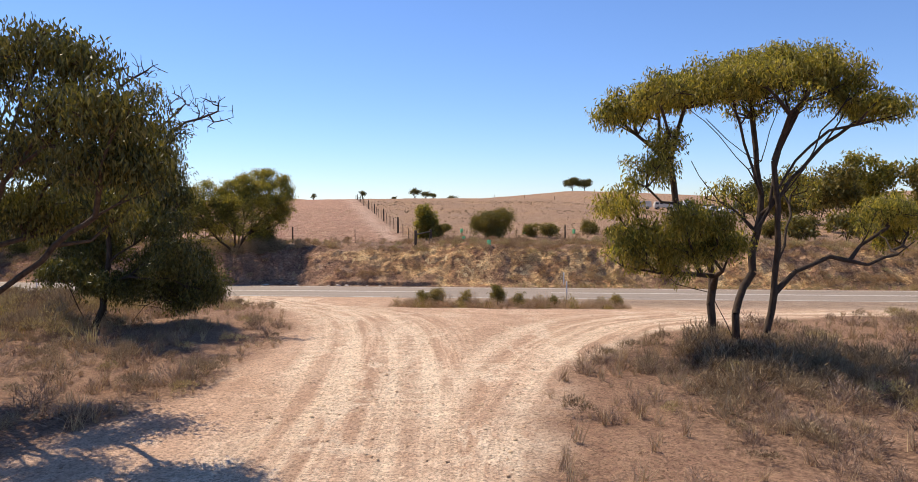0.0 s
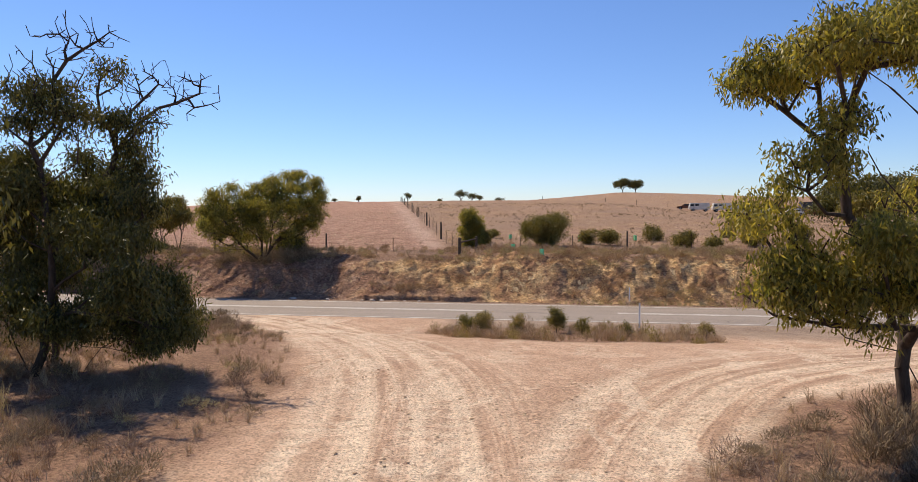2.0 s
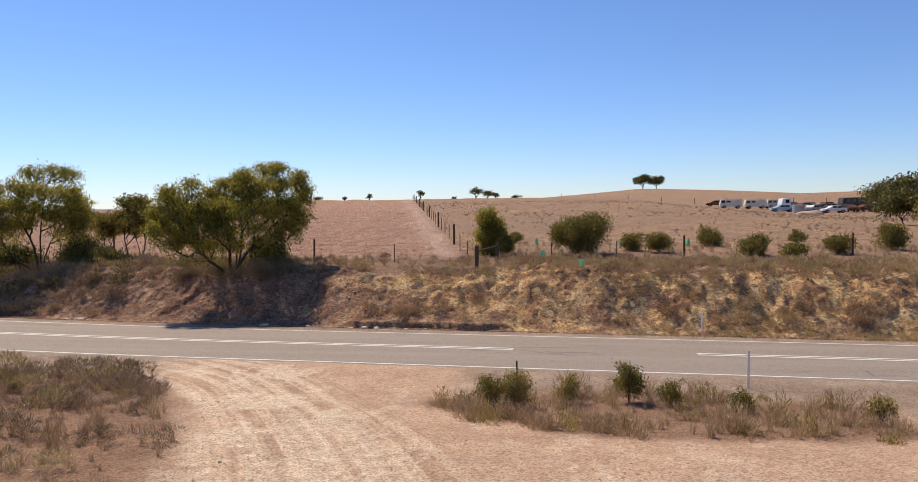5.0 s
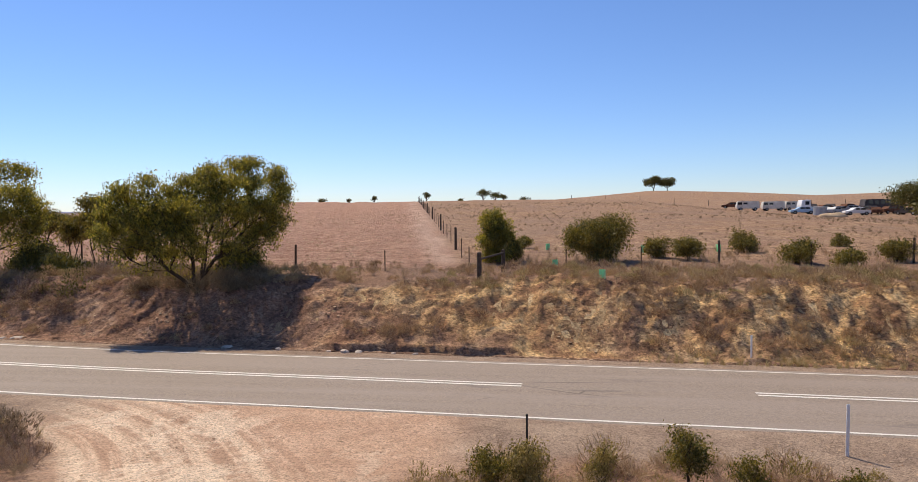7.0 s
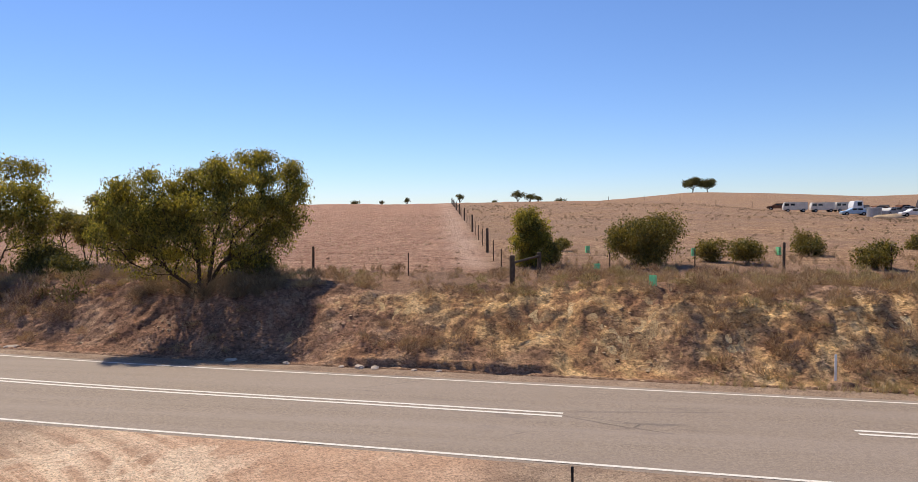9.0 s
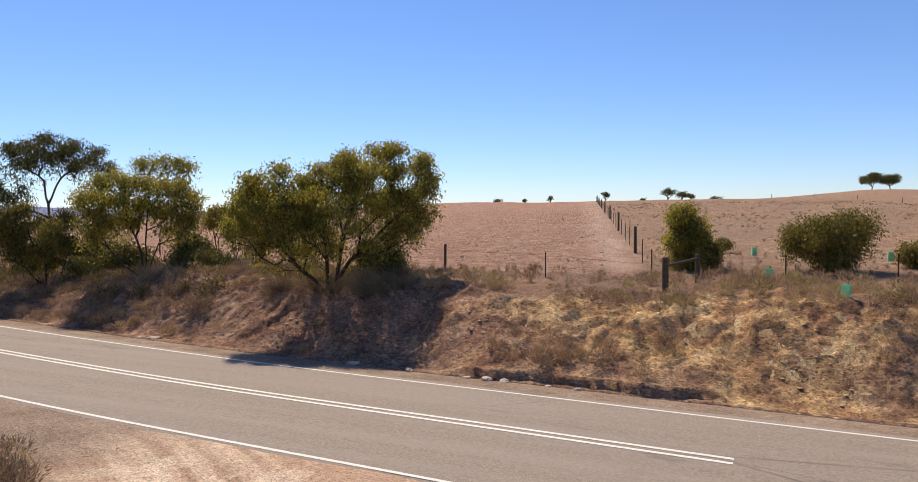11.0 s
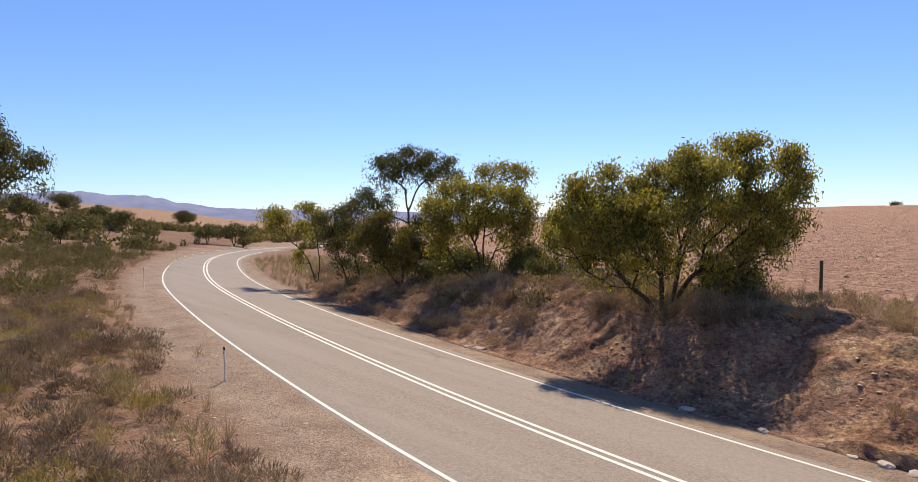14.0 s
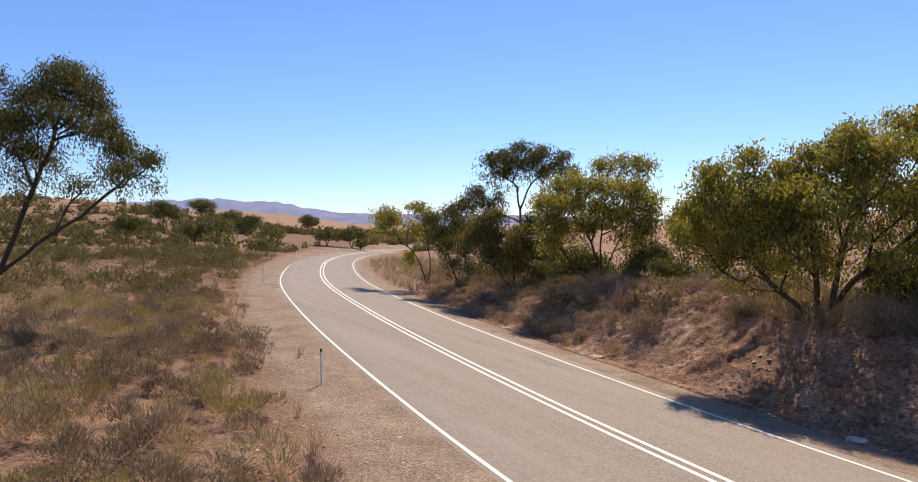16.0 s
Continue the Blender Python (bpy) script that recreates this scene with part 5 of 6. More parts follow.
for k, (x, y, w, h) in enumerate([(5.4, 57.4, 1.3, 0.85), (6.8, 56.4, 1.5, 1.0), (10.7, 60.0, 1.5, 1.1), (11.7, 55.0, 1.7, 1.0), (12.9, 52.6, 1.3, 0.8), (16.5, 55.8, 1.6, 0.85), (17.3, 63.4, 1.0, 0.6),
                                  (20.5, 58.0, 1.8, 1.4), (24.0, 55.5, 1.7, 1.3), (29.0, 60.0, 1.9, 1.5), (-1.6, 62.5, 1.0, 0.7)]):
    small_tree("shrub_tree", "low rounded green bush in dry grass", 50 + k, (x, y), w, h, BUSH_LEAF, "bush", 0.02, 0.14, 1.8, "bushes along the fence", flat=0.95, lobes=8)
for k, (x, y, w, h) in enumerate([(35.8, 85.0, 6, 4.4), (38.5, 82, 7.5, 4.9), (33.0, 74.0, 5, 3.6), (44, 86, 9, 5.6), (27, 50.5, 3.0, 2.3), (31, 53, 3.4, 2.6), (24, 51.5, 2.4, 1.8), (36, 60, 4, 3.4), (34, 65, 5, 6.4), (38.5, 67, 5, 7.2), (43, 64, 6, 7.6), (64.0, 140, 11, 5.6)]):
    small_tree("roadside_tree", "dense dark green tree beside the paddock", 70 + k, (x, y), w, h, DARK_LEAF if k in (0, 1, 3, 11) else GUM_LEAF if k % 2 else BUSH_LEAF, "tree", 0.15, 0.42, 1.9, "trees by the scrap yard", flat=0.7)
for k, (x, y, w, h) in enumerate([(58, 350, 9, 6.2), (65, 352, 10, 5.4)]):
    small_tree("hill_tree", "flat-topped dark tree on the hill crest", 85 + k, (x, y), w, h, DARK_LEAF, "tree", 0.4, 0.6, 1.6, "trees on the hill", flat=0.95, lobes=10, tip_r=0.022)
for k, (x, y, w, h) in enumerate([(-13.6, 205, 4.0, 3.6), (-10.4, 206, 3.6, 2.6), (-8.2, 205, 2.6, 2.0), (-29, 203, 2.2, 3.2), (-43, 200, 1.8, 2.2), (-51, 204, 1.6, 1.6), (-60, 208, 3.2, 1.8), (-2.5, 205, 3.2, 1.3), (-20, 206, 1.8, 1.3)]):
    small_tree("skyline_tree", "small dark tree on the paddock skyline", 90 + k, (x, y), w, h, DARK_LEAF, "tree", 0.5, 0.26, 1.1, "trees on the skyline", flat=0.9, lobes=7, tip_r=0.02)
for k, (x, y, w, h) in enumerate([(-128, 38, 6, 4.6), (-116, 68, 5.0, 3.2), (-112, 71, 6.0, 3.6), (-273, 112, 9.6, 7.2), (-204, 69, 6.7, 3.7), (-211, 62, 8.5, 5.1), (-108, 71, 2.9, 1.9), (-140, 54, 6.8, 3.6), (-111, 46, 5.3, 3.5), (-163, 47, 7.7, 6.4), (-160, 64, 6.6, 4.0), (-140, 98, 7, 3.5), (-150, 112, 7, 3.5), (-130, 122, 7, 3.5), (-96, 112, 6, 4)]):
    small_tree("valley_tree", "dusty olive tree in the valley scrub", 110 + k, (x, y), w, h, DARK_LEAF, "tree", 0.25, 0.42, 1.8, "trees in the valley", flat=0.6, tip_r=0.014)


# ---- distant hills ----
def build_hills():
    m, nt, b = material("haze_tinted_hills", 1.0, 0.0)
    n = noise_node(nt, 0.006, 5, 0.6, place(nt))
    # the blue of the air in between is painted on as surface colour
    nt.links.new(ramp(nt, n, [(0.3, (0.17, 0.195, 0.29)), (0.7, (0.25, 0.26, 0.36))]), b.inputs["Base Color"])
    az = np.radians(np.arange(30, 125, 0.25))
    crest = np.interp(np.degrees(az), [30, 38, 45, 55, 64, 70, 72, 76, 80, 84, 90, 100, 125], [0, 3, 12, 42, 54, 62, 86, 122, 140, 128, 110, 70, 50])
    crest = crest * (1 + 0.08 * fbm(np.degrees(az), az * 0, 0.7, 4, 8))
    rows = []
    for r, k in ((3300, -0.2), (3700, 0.45), (4100, 1.0), (4500, -0.2)):
        rows.append(np.stack([-np.sin(az) * r, np.cos(az) * r, crest * k * (1 + 0.1 * fbm(np.degrees(az), az * 0 + r, 1.5, 3, 2)) * r / 3500], 1))
    v = np.vstack(rows)
    i = np.arange(len(v)).reshape(4, len(az))
    f = np.stack([i[:-1, :-1], i[:-1, 1:], i[1:, 1:], i[1:, :-1]], 2).reshape(-1, 4)
    tagged(solid("backdrop", v, f, m, None, "low ranges on the horizon, haze painted in as blue", True), category="hills", kind="structure")


build_hills()


# ---- low scrub, dry grass and stones ----
def dome(rng, n, flat):
    d = rng.normal(0, 1, (n, 3))
    d /= np.linalg.norm(d, axis=1)[:, None]
    d[:, 2] = np.abs(d[:, 2])
    return d * (rng.uniform(0.05, 1, (n, 1)) ** 0.5) * np.array([0.5, 0.5, flat])


def sprigs(rng, pts, out, length, width):
    """Thin stalks that point outwards and up from their places."""
    n = len(pts)
    d = pts * np.array([1, 1, 0.6]) / 0.5 * out + np.array([0, 0, 0.55]) + rng.normal(0, 0.33, (n, 3))
    d /= np.linalg.norm(d, axis=1)[:, None]
    w = np.cross(d, rng.normal(0, 1, (n, 3)))
    w /= np.linalg.norm(w, axis=1)[:, None]
    ln, wd = length * rng.uniform(0.5, 1.3, (n, 1)), width * rng.uniform(0.7, 1.3, (n, 1))
    a = pts - d * ln * 0.5
    a[:, 2] = np.maximum(a[:, 2], -0.03)
    return np.stack([a + w * wd, a + d * ln, a - w * wd], 1).reshape(-1, 3)


def tufted(rng, n, flat, length, width):
    """A low rounded bush of several heads, its short twigs pointing outwards."""
    heads = 6
    ang = rng.uniform(0, 6.283, heads)
    mid = np.stack([0.27 * np.cos(ang), 0.27 * np.sin(ang), rng.uniform(0.05, 0.42, heads) * flat / 0.62], 1)
    mid[0] = (0, 0, 0.36 * flat / 0.62)
    d = rng.normal(0, 1, (n, 3))
    d /= np.linalg.norm(d, axis=1)[:, None]
    d[:, 2] = np.where(d[:, 2] < -0.25, -d[:, 2], d[:, 2])
    c = mid[rng.integers(0, heads, n)] + d * np.array([0.25, 0.25, 0.21]) * (rng.uniform(0.25, 1, (n, 1)) ** 0.4)
    c[:, 2] = np.maximum(c[:, 2], 0.0)
    d = d + np.array([0, 0, 0.7]) + rng.normal(0, 0.35, (n, 3))
    d /= np.linalg.norm(d, axis=1)[:, None]
    w = np.cross(d, rng.normal(0, 1, (n, 3)))
    w /= np.linalg.norm(w, axis=1)[:, None]
    ln, wd = length * rng.uniform(0.6, 1.3, (n, 1)), width * rng.uniform(0.7, 1.3, (n, 1))
    return np.stack([c + w * wd, c + d * ln, c - w * wd], 1).reshape(-1, 3)


def shrub_verts(seed, kind):
    rng = np.random.default_rng(seed)
    lump = 1 + 0.35 * rng.normal(0, 1, 3)
    count, flat, out, length, width = {"dry": (300, 0.6, 0.7, 0.24, 0.0085), "green": (300, 0.62, 0.6, 0.15, 0.014), "bank": (170, 0.6, 0.7, 0.26, 0.014),
                                       "far": (260, 0.65, 0.5, 0.14, 0.02), "distant": (70, 0.65, 0.5, 0.26, 0.075), "tuft": (26, 0, 1.3, 0.9, 0.012),
                                       "mound": (430, 0.62, 0.9, 0.12, 0.0095), "heath": (220, 0.6, 0.9, 0.17, 0.0155)}[kind]
    if kind in ("mound", "heath"):
        return tufted(rng, count, flat, length, width)
    if kind == "tuft":
        p = np.zeros((count, 3))
        p[:, :2] = rng.normal(0, 0.13, (count, 2))
        p[:, 2] = 0.42
    else:
        p = dome(rng, count, flat) * np.array([1, 1, min(1.4, max(0.6, lump[2]))])
        p[:, :2] += 0.12 * np.sin(p[:, [1, 0]] * 9 + lump[:2] * 6)
    return sprigs(rng, p, out, length, width)


VARIANTS = {k: [shrub_verts(900 + 10 * j + i, k) for i in range(5)] for j, k in enumerate(("dry", "green", "far", "tuft", "bank", "distant", "mound", "heath"))}


def scatter(seed, n, xr, yr, keep):
    """Places in a stretch of the plan, kept with the chance that keep(x, y, s) gives."""
    rng = np.random.default_rng(seed)
    x, y = rng.uniform(*xr, n), rng.uniform(*yr, n)
    s, _ = road_at(x, y)
    ok = rng.uniform(0, 1, n) < keep(x, y, s)
    return x[ok], y[ok]


def off_track(x, y, s):
    return (1 - step(0.25, 0.6, track_mask(x, y, s))) * (np.abs(s) > 5.0)


def patchy(x, y, scale, seed, lo=-0.15, hi=0.25):
    return step(lo, hi, fbm(x, y, scale, 3, seed))


def merged(name, label, seed, kind, x, y, size, mat, category, squash=1.0, lift=-0.02):
    """Many small plants as one piece of ground cover."""
    rng = np.random.default_rng(seed)
    z = height(x, y) + lift
    n = len(x)
    sz, turn, pick = rng.uniform(*size, n), rng.uniform(0, 6.283, n), rng.integers(0, 5, n)
    tall = sz * rng.uniform(0.75, 1.25, n) * squash
    out = []
    for k in range(5):
        j = np.where(pick == k)[0]
        base = VARIANTS[kind][k]
        c, q = np.cos(turn[j])[:, None], np.sin(turn[j])[:, None]
        vx = (base[None, :, 0] * c - base[None, :, 1] * q) * sz[j][:, None] + x[j][:, None]
        vy = (base[None, :, 0] * q + base[None, :, 1] * c) * sz[j][:, None] + y[j][:, None]
        vz = base[None, :, 2] * tall[j][:, None] + z[j][:, None]
        out.append(np.stack([vx, vy, vz], 2).reshape(-1, 3))
    v = np.vstack(out)
    return tagged(solid(name, v, np.arange(len(v)).reshape(-1, 3), mat, None, label), category=category, kind="stuff")


def shrub_things(name, label, seed, kind, x, y, size, mat, group, squash=1.0, lift=-0.02):
    rng = np.random.default_rng(seed)
    z = height(x, y) + lift
    meshes = []
    for k in range(5):
        v = VARIANTS[kind][k]
        me = mesh_np(name, v, np.arange(len(v)).reshape(-1, 3))
        me.materials.append(mat)
        meshes.append(me)
    for k in range(len(x)):
        ob = new(name, meshes[k % 5])
        sz = rng.uniform(*size)
        ob.matrix_world = Matrix.LocRotScale((x[k], y[k], z[k]), Euler((0, 0, rng.uniform(0, 6.28))), (sz, sz, sz * squash * rng.uniform(0.8, 1.25)))
        tagged(ob, label, "shrub", group)


def plant():
    near_scrub = lambda x, y, s: off_track(x, y, s) * (s < -5.5) * (0.3 + 0.7 * patchy(x, y, 0.22, 61)) * (island_in(x, y) < -0.2)
    x, y = scatter(1, 2100, (-16, 16), (8, 36), near_scrub)
    shrub_things("dry_shrub", "low brown twiggy shrub in dry ground", 2, "dry", x[:170], y[:170], (0.5, 1.05), TWIG, "dry shrubs by the track", 0.75)
    merged("dry_scrub", "dry brown low scrub beside the track", 3, "mound", x[170:480], y[170:480], (0.35, 0.8), HEATH, "scrub", 0.7)
    merged("dry_twigs", "dry upright twigs beside the track", 56, "dry", x[480:], y[480:], (0.35, 0.75), TWIG, "scrub", 0.75)
    x, y = scatter(4, 800, (-16, 16), (8, 36), lambda x, y, s: near_scrub(x, y, s) * 0.35)
    merged("low_scrub", "faded olive low scrub beside the track", 5, "mound", x, y, (0.35, 0.8), OLIVE_STRAW, "scrub", 0.75)
    x, y = scatter(60, 420, (3.0, 9.5), (12.8, 19.2), lambda x, y, s: off_track(x, y, s) * np.exp(-((x - 6.3) / 2.2) ** 2 - ((y - 16.4) / 2.0) ** 2) * 0.75)
    merged("foot_scrub", "dense brown dry scrub round the foot of the gum", 61, "dry", x, y, (0.55, 1.0), HEATH, "scrub", 0.85)
    merged("foot_bushes", "low brown bushes round the foot of the gum", 62, "mound", x[::4] + 0.2, y[::4], (0.5, 0.95), HEATH, "scrub", 0.8)
    # the island of taller plants
    x, y = scatter(6, 700, (-4, 8), (28, 34.5), lambda x, y, s: (island_in(x, y) > 0.0) * (0.12 + 0.6 * patchy(x, y, 0.45, 74)))
    shrub_things("island_shrub", "knee-high olive and straw shrub between track and road", 7, "green", x[::4], y[::4], (0.4, 0.8), SCRUB_LEAF, "shrubs of the island", 1.0)
    for k, (bx, by, w, h) in enumerate(((1.28, 32.2, 0.5, 0.95), (-1.33, 31.6, 0.6, 0.75), (-1.95, 31.6, 0.5, 0.7), (-0.13, 32.1, 0.35, 0.6), (2.15, 32.0, 0.4, 0.5), (6.1, 30.7, 0.35, 0.55), (3.6, 31.6, 0.4, 0.5))):
        small_tree("island_bush", "knee-high olive bush between track and road", 240 + k, (bx, by), w, h, SCRUB_LEAF if k % 2 else BUSH_LEAF, "bush", 0.04, 0.065, 1.5, "bushes of the island", lobes=8, flat=0.8, tip_r=0.0035)
    k = np.arange(len(x)) % 4 > 0
    merged("island_scrub", "dry straw-coloured scrub between track and road", 8, "dry", x[k], y[k], (0.5, 0.95), STRAW, "scrub", 0.9)
    # the western verge: rounded low bushes, purple-brown towards the road, straw-olive further off
    west = lambda x, y, s: (s < -6.0) * (0.3 + 0.7 * (s < -6.9)) * (0.12 + 0.88 * patchy(x, y, 0.3, 62, -0.35, 0.05))
    yellow = lambda x, y, s: step(0.0, 0.25, fbm(x, y, 0.2, 3, 81) + 0.035 * (-s - 14))
    x, y = scatter(9, 1800, (-46, -10), (14, 41), lambda x, y, s: west(x, y, s) * (1 - 0.8 * yellow(x, y, s)))
    merged("verge_scrub", "dense purple-brown dry scrub on the road verge", 10, "mound", x, y, (0.5, 1.25), HEATH, "scrub", 0.95)
    x, y = scatter(11, 1300, (-46, -10), (14, 41), lambda x, y, s: west(x, y, s) * (0.12 + 0.88 * yellow(x, y, s)))
    merged("verge_bushes", "low straw-olive bushes on the road verge", 12, "mound", x, y, (0.45, 1.15), OLIVE_STRAW, "scrub", 0.95)
    x, y = scatter(47, 320, (-46, -10), (14, 41), lambda x, y, s: west(x, y, s) * 0.55)
    merged("verge_twigs", "upright brown twigs among the verge bushes", 48, "dry", x, y, (0.5, 1.1), VERGE, "scrub", 0.85)
    x, y = scatter(13, 3600, (-100, -40), (8, 60), lambda x, y, s: (s < -7.5) * (0.03 + 0.42 * patchy(x, y, 0.14, 63, 0.02, 0.17)))
    merged("far_scrub", "grey-green bushes over the valley side", 14, "far", x, y, (0.8, 2.0), FAR_LEAF, "scrub", 0.9)
    x, y = scatter(39, 1700, (-90, -38), (8, 60), lambda x, y, s: (s < -6.5) * 0.6)
    merged("slope_scrub", "purple-brown dry scrub over the valley side", 40, "bank", x, y, (0.6, 1.3), VERGE, "scrub", 0.7)
    x, y = scatter(15, 2900, (-240, -95), (-30, 140), lambda x, y, s: (np.abs(s) > 8) * (0.12 + 0.75 * patchy(x, y, 0.05, 64)))
    merged("valley_scrub", "dusty dark scrub over the far valley", 16, "distant", x, y, (1.2, 3.4), FAR_LEAF, "scrub", 0.8)
    x, y = scatter(32, 300, (-44, -12), (16, 40), lambda x, y, s: west(x, y, s) * (s < -6.5) * 0.5)
    shrub_things("verge_bush", "rounded dark olive bush on the road verge", 33, "mound", x[:90], y[:90], (0.6, 1.3), SCRUB_LEAF, "bushes on the verge", 0.85)
    x, y = scatter(37, 1000, (-44, -8), (16, 42), lambda x, y, s: (s < -4.7) * (s > -22) * (0.12 + 0.88 * (s < -5.9)) * (0.15 + 0.85 * patchy(x, y, 0.35, 76)) * (1 - track_mask(x, y, s) * (x > -13)))
    merged("verge_grass", "yellow dry grass tufts between the verge scrub", 38, "tuft", x, y, (0.35, 0.75), GOLD, "grass")
    # under the thicket on the bank
    x, y = scatter(34, 900, (-52, -20), (46, 58), lambda x, y, s: (s > 6.3) * (s < 12) * (0.4 + 0.6 * patchy(x, y, 0.3, 75)))
    merged("thicket_scrub", "dry brown scrub under the roadside gums", 35, "dry", x, y, (0.8, 1.5), TWIG, "scrub", 0.8)
    merged("thicket_bushes", "dull olive undergrowth beneath the roadside gums", 36, "far", x[::5] + 0.4, y[::5], (0.8, 1.6), DARK_LEAF, "scrub", 0.9)
    x, y = scatter(63, 260, (-18.5, -12.8), (46.8, 51.0), lambda x, y, s: (s > 7.4) * 0.6)
    merged("gum_thicket", "tangled dry twigs round the stems of the bank gum", 64, "dry", x, y, (0.6, 1.25), HEATH, "scrub", 0.9, 0.05)
    # the cut bank and its top: bare pale clay between clumps of dry scrub, a dense belt of heath along the top
    def face(x, y, s):
        spot = np.exp(-((x + 6.3) / 1.6) ** 2 - ((s - 5.6) / 0.7) ** 2) * 0.55
        mid = step(1.0, 2.5, x) * (1 - step(7.0, 9.5, x)) * 0.55
        east = step(8, 9.5, x) * (0.55 * (s < 6.4) + 0.10 * (s >= 6.4)) + step(17, 20, x) * 0.5
        west = (1 - step(-24, -19, x)) * 0.3
        return (s > 4.95) * (s < 8.5) * (0.03 + 0.06 * patchy(x, y, 0.4, 65) + spot + mid * (0.4 + 0.6 * patchy(x, y, 0.5, 82)) + east * (0.3 + 0.7 * patchy(x, y, 0.4, 83)) + west)

    def top(x, y, s):
        belt = step(7.9, 8.6, s) * (1 - step(11.5, 13.5, s))
        return belt * (0.25 + 0.75 * patchy(x, y, 0.4, 66, -0.2, 0.2)) * (0.45 + 0.55 * step(-6, -2, x) - 0.2 * (x < -8) * (s > 10))

    x, y = scatter(17, 15000, (-45, 34), (38, 62), face)
    shrub_things("bank_shrub", "dry twiggy shrub on the cut bank", 18, "mound", x[:90], y[:90], (0.45, 0.9), TWIG, "shrubs on the bank", 0.9, 0.05)
    merged("bank_scrub", "dry brown scrub on the face of the cut bank", 19, "heath", x[90:], y[90:], (0.35, 0.85), VERGE, "scrub", 0.95, 0.06)
    x, y = scatter(20, 9500, (-60, 34), (38, 66), top)
    merged("bank_heath", "purple-brown heath along the top of the bank", 21, "heath", x, y, (0.45, 0.95), VERGE, "scrub", 0.85)
    x, y = scatter(49, 6500, (-60, 34), (38, 66), lambda x, y, s: 0.8 * top(x, y, s) + 0.3 * face(x, y, s) * (x > 1))
    merged("bank_bushes", "straw-olive bushes along the cut bank", 50, "heath", x, y, (0.45, 0.95), OLIVE_STRAW, "scrub", 0.85)
    x, y = scatter(52, 3200, (-60, 34), (38, 66), lambda x, y, s: 0.7 * top(x, y, s))
    merged("bank_twigs", "upright grey-brown twigs along the bank top", 53, "dry", x, y, (0.5, 0.95), STRAW, "scrub", 0.85)
    x, y = scatter(54, 14000, (1.0, 36), (34, 48), lambda x, y, s: (s > 4.1) * (s < 5.4) * step(1.5, 4.0, x) * (0.4 + 0.6 * patchy(x, y, 0.6, 84)))
    merged("toe_grass", "golden dry grass along the foot of the bank", 55, "tuft", x, y, (0.2, 0.42), GOLD, "grass")
    # grass
    x, y = scatter(22, 12000, (-46, 16), (7, 42), lambda x, y, s: (off_track(x, y, s) * (s < -5.2)) * (1 - 0.8 * (x < -14)) * (0.45 + 0.55 * patchy(x, y, 0.4, 67)))
    merged("dry_grass", "short straw-coloured dry grass", 23, "tuft", x, y, (0.18, 0.46), STRAW, "grass")
    x, y = scatter(24, 9000, (-60, 34), (40, 72), lambda x, y, s: (s > 8.2) * (s < 22) * (0.2 + 0.6 * patchy(x, y, 0.35, 68)) * ((s < 13.5) | (x > -3.4 - (y - 49.3) * 0.186)))
    merged("bank_grass", "dry straw grass on the bank and paddock edge", 25, "tuft", x, y, (0.25, 0.55), STRAW, "grass")
    x, y = scatter(26, 15000, (-30, 75), (54, 150), lambda x, y, s: (x > -3.0 - (y - 49.3) * 0.186) * (0.12 + 0.4 * patchy(x, y, 0.08, 69, 0.05, 0.3)))
    merged("paddock_scrub", "sparse grey-brown tussocks over the paddock", 27, "tuft", x, y, (0.3, 0.65), HEATH, "scrub", 0.5)
    x, y = scatter(28, 1800, (-80, -45), (44, 66), lambda x, y, s: (s > 5) * (s < 16) * 0.8)
    merged("bend_grass", "golden dry grass inside the bend", 29, "tuft", x, y, (0.4, 0.8), GOLD, "grass")
    x, y = scatter(30, 1400, (-60, -4), (52, 120), lambda x, y, s: (s > 14) * (x < -5 - (y - 49.3) * 0.186) * 0.5)
    merged("field_stubble", "sparse stubble clods over the bare field", 31, "tuft", x, y, (0.12, 0.3), STRAW, "grass")


plant()


def stones(name, label, seed, x, y, size, flat=0.6, lift=0.0):
    rng = np.random.default_rng(seed)
    z, n = height(x, y) + lift, len(x)
    octa = np.array([(1, 0, 0), (0, 1, 0), (-1, 0, 0), (0, -1, 0), (0.6, 0.6, 0.5), (-0.6, 0.5, 0.6), (-0.5, -0.6, 0.5), (0.6, -0.5, 0.6)], float)
    face = np.array([(0, 1, 5, 4), (1, 2, 6, 5), (2, 3, 7, 6), (3, 0, 4, 7), (4, 5, 6, 7)])
    sz = size[0] * (size[1] / size[0]) ** (rng.uniform(0, 1, n) ** 2.2)
    v = octa[None] * (1 + rng.normal(0, 0.22, (n, 8, 3))) * sz[:, None, None] * np.array([1, 1, flat])
    a = rng.uniform(0, 6.28, n)
    c, q = np.cos(a)[:, None], np.sin(a)[:, None]
    w = np.stack([v[:, :, 0] * c - v[:, :, 1] * q + x[:, None], v[:, :, 0] * q + v[:, :, 1] * c + y[:, None], v[:, :, 2] + z[:, None]], 2)
    f = (face[None] + (np.arange(n) * 8)[:, None, None]).reshape(-1, 4)
    return tagged(solid(name, w.reshape(-1, 3), f, STONE, None, label), category="stones", kind="stuff")


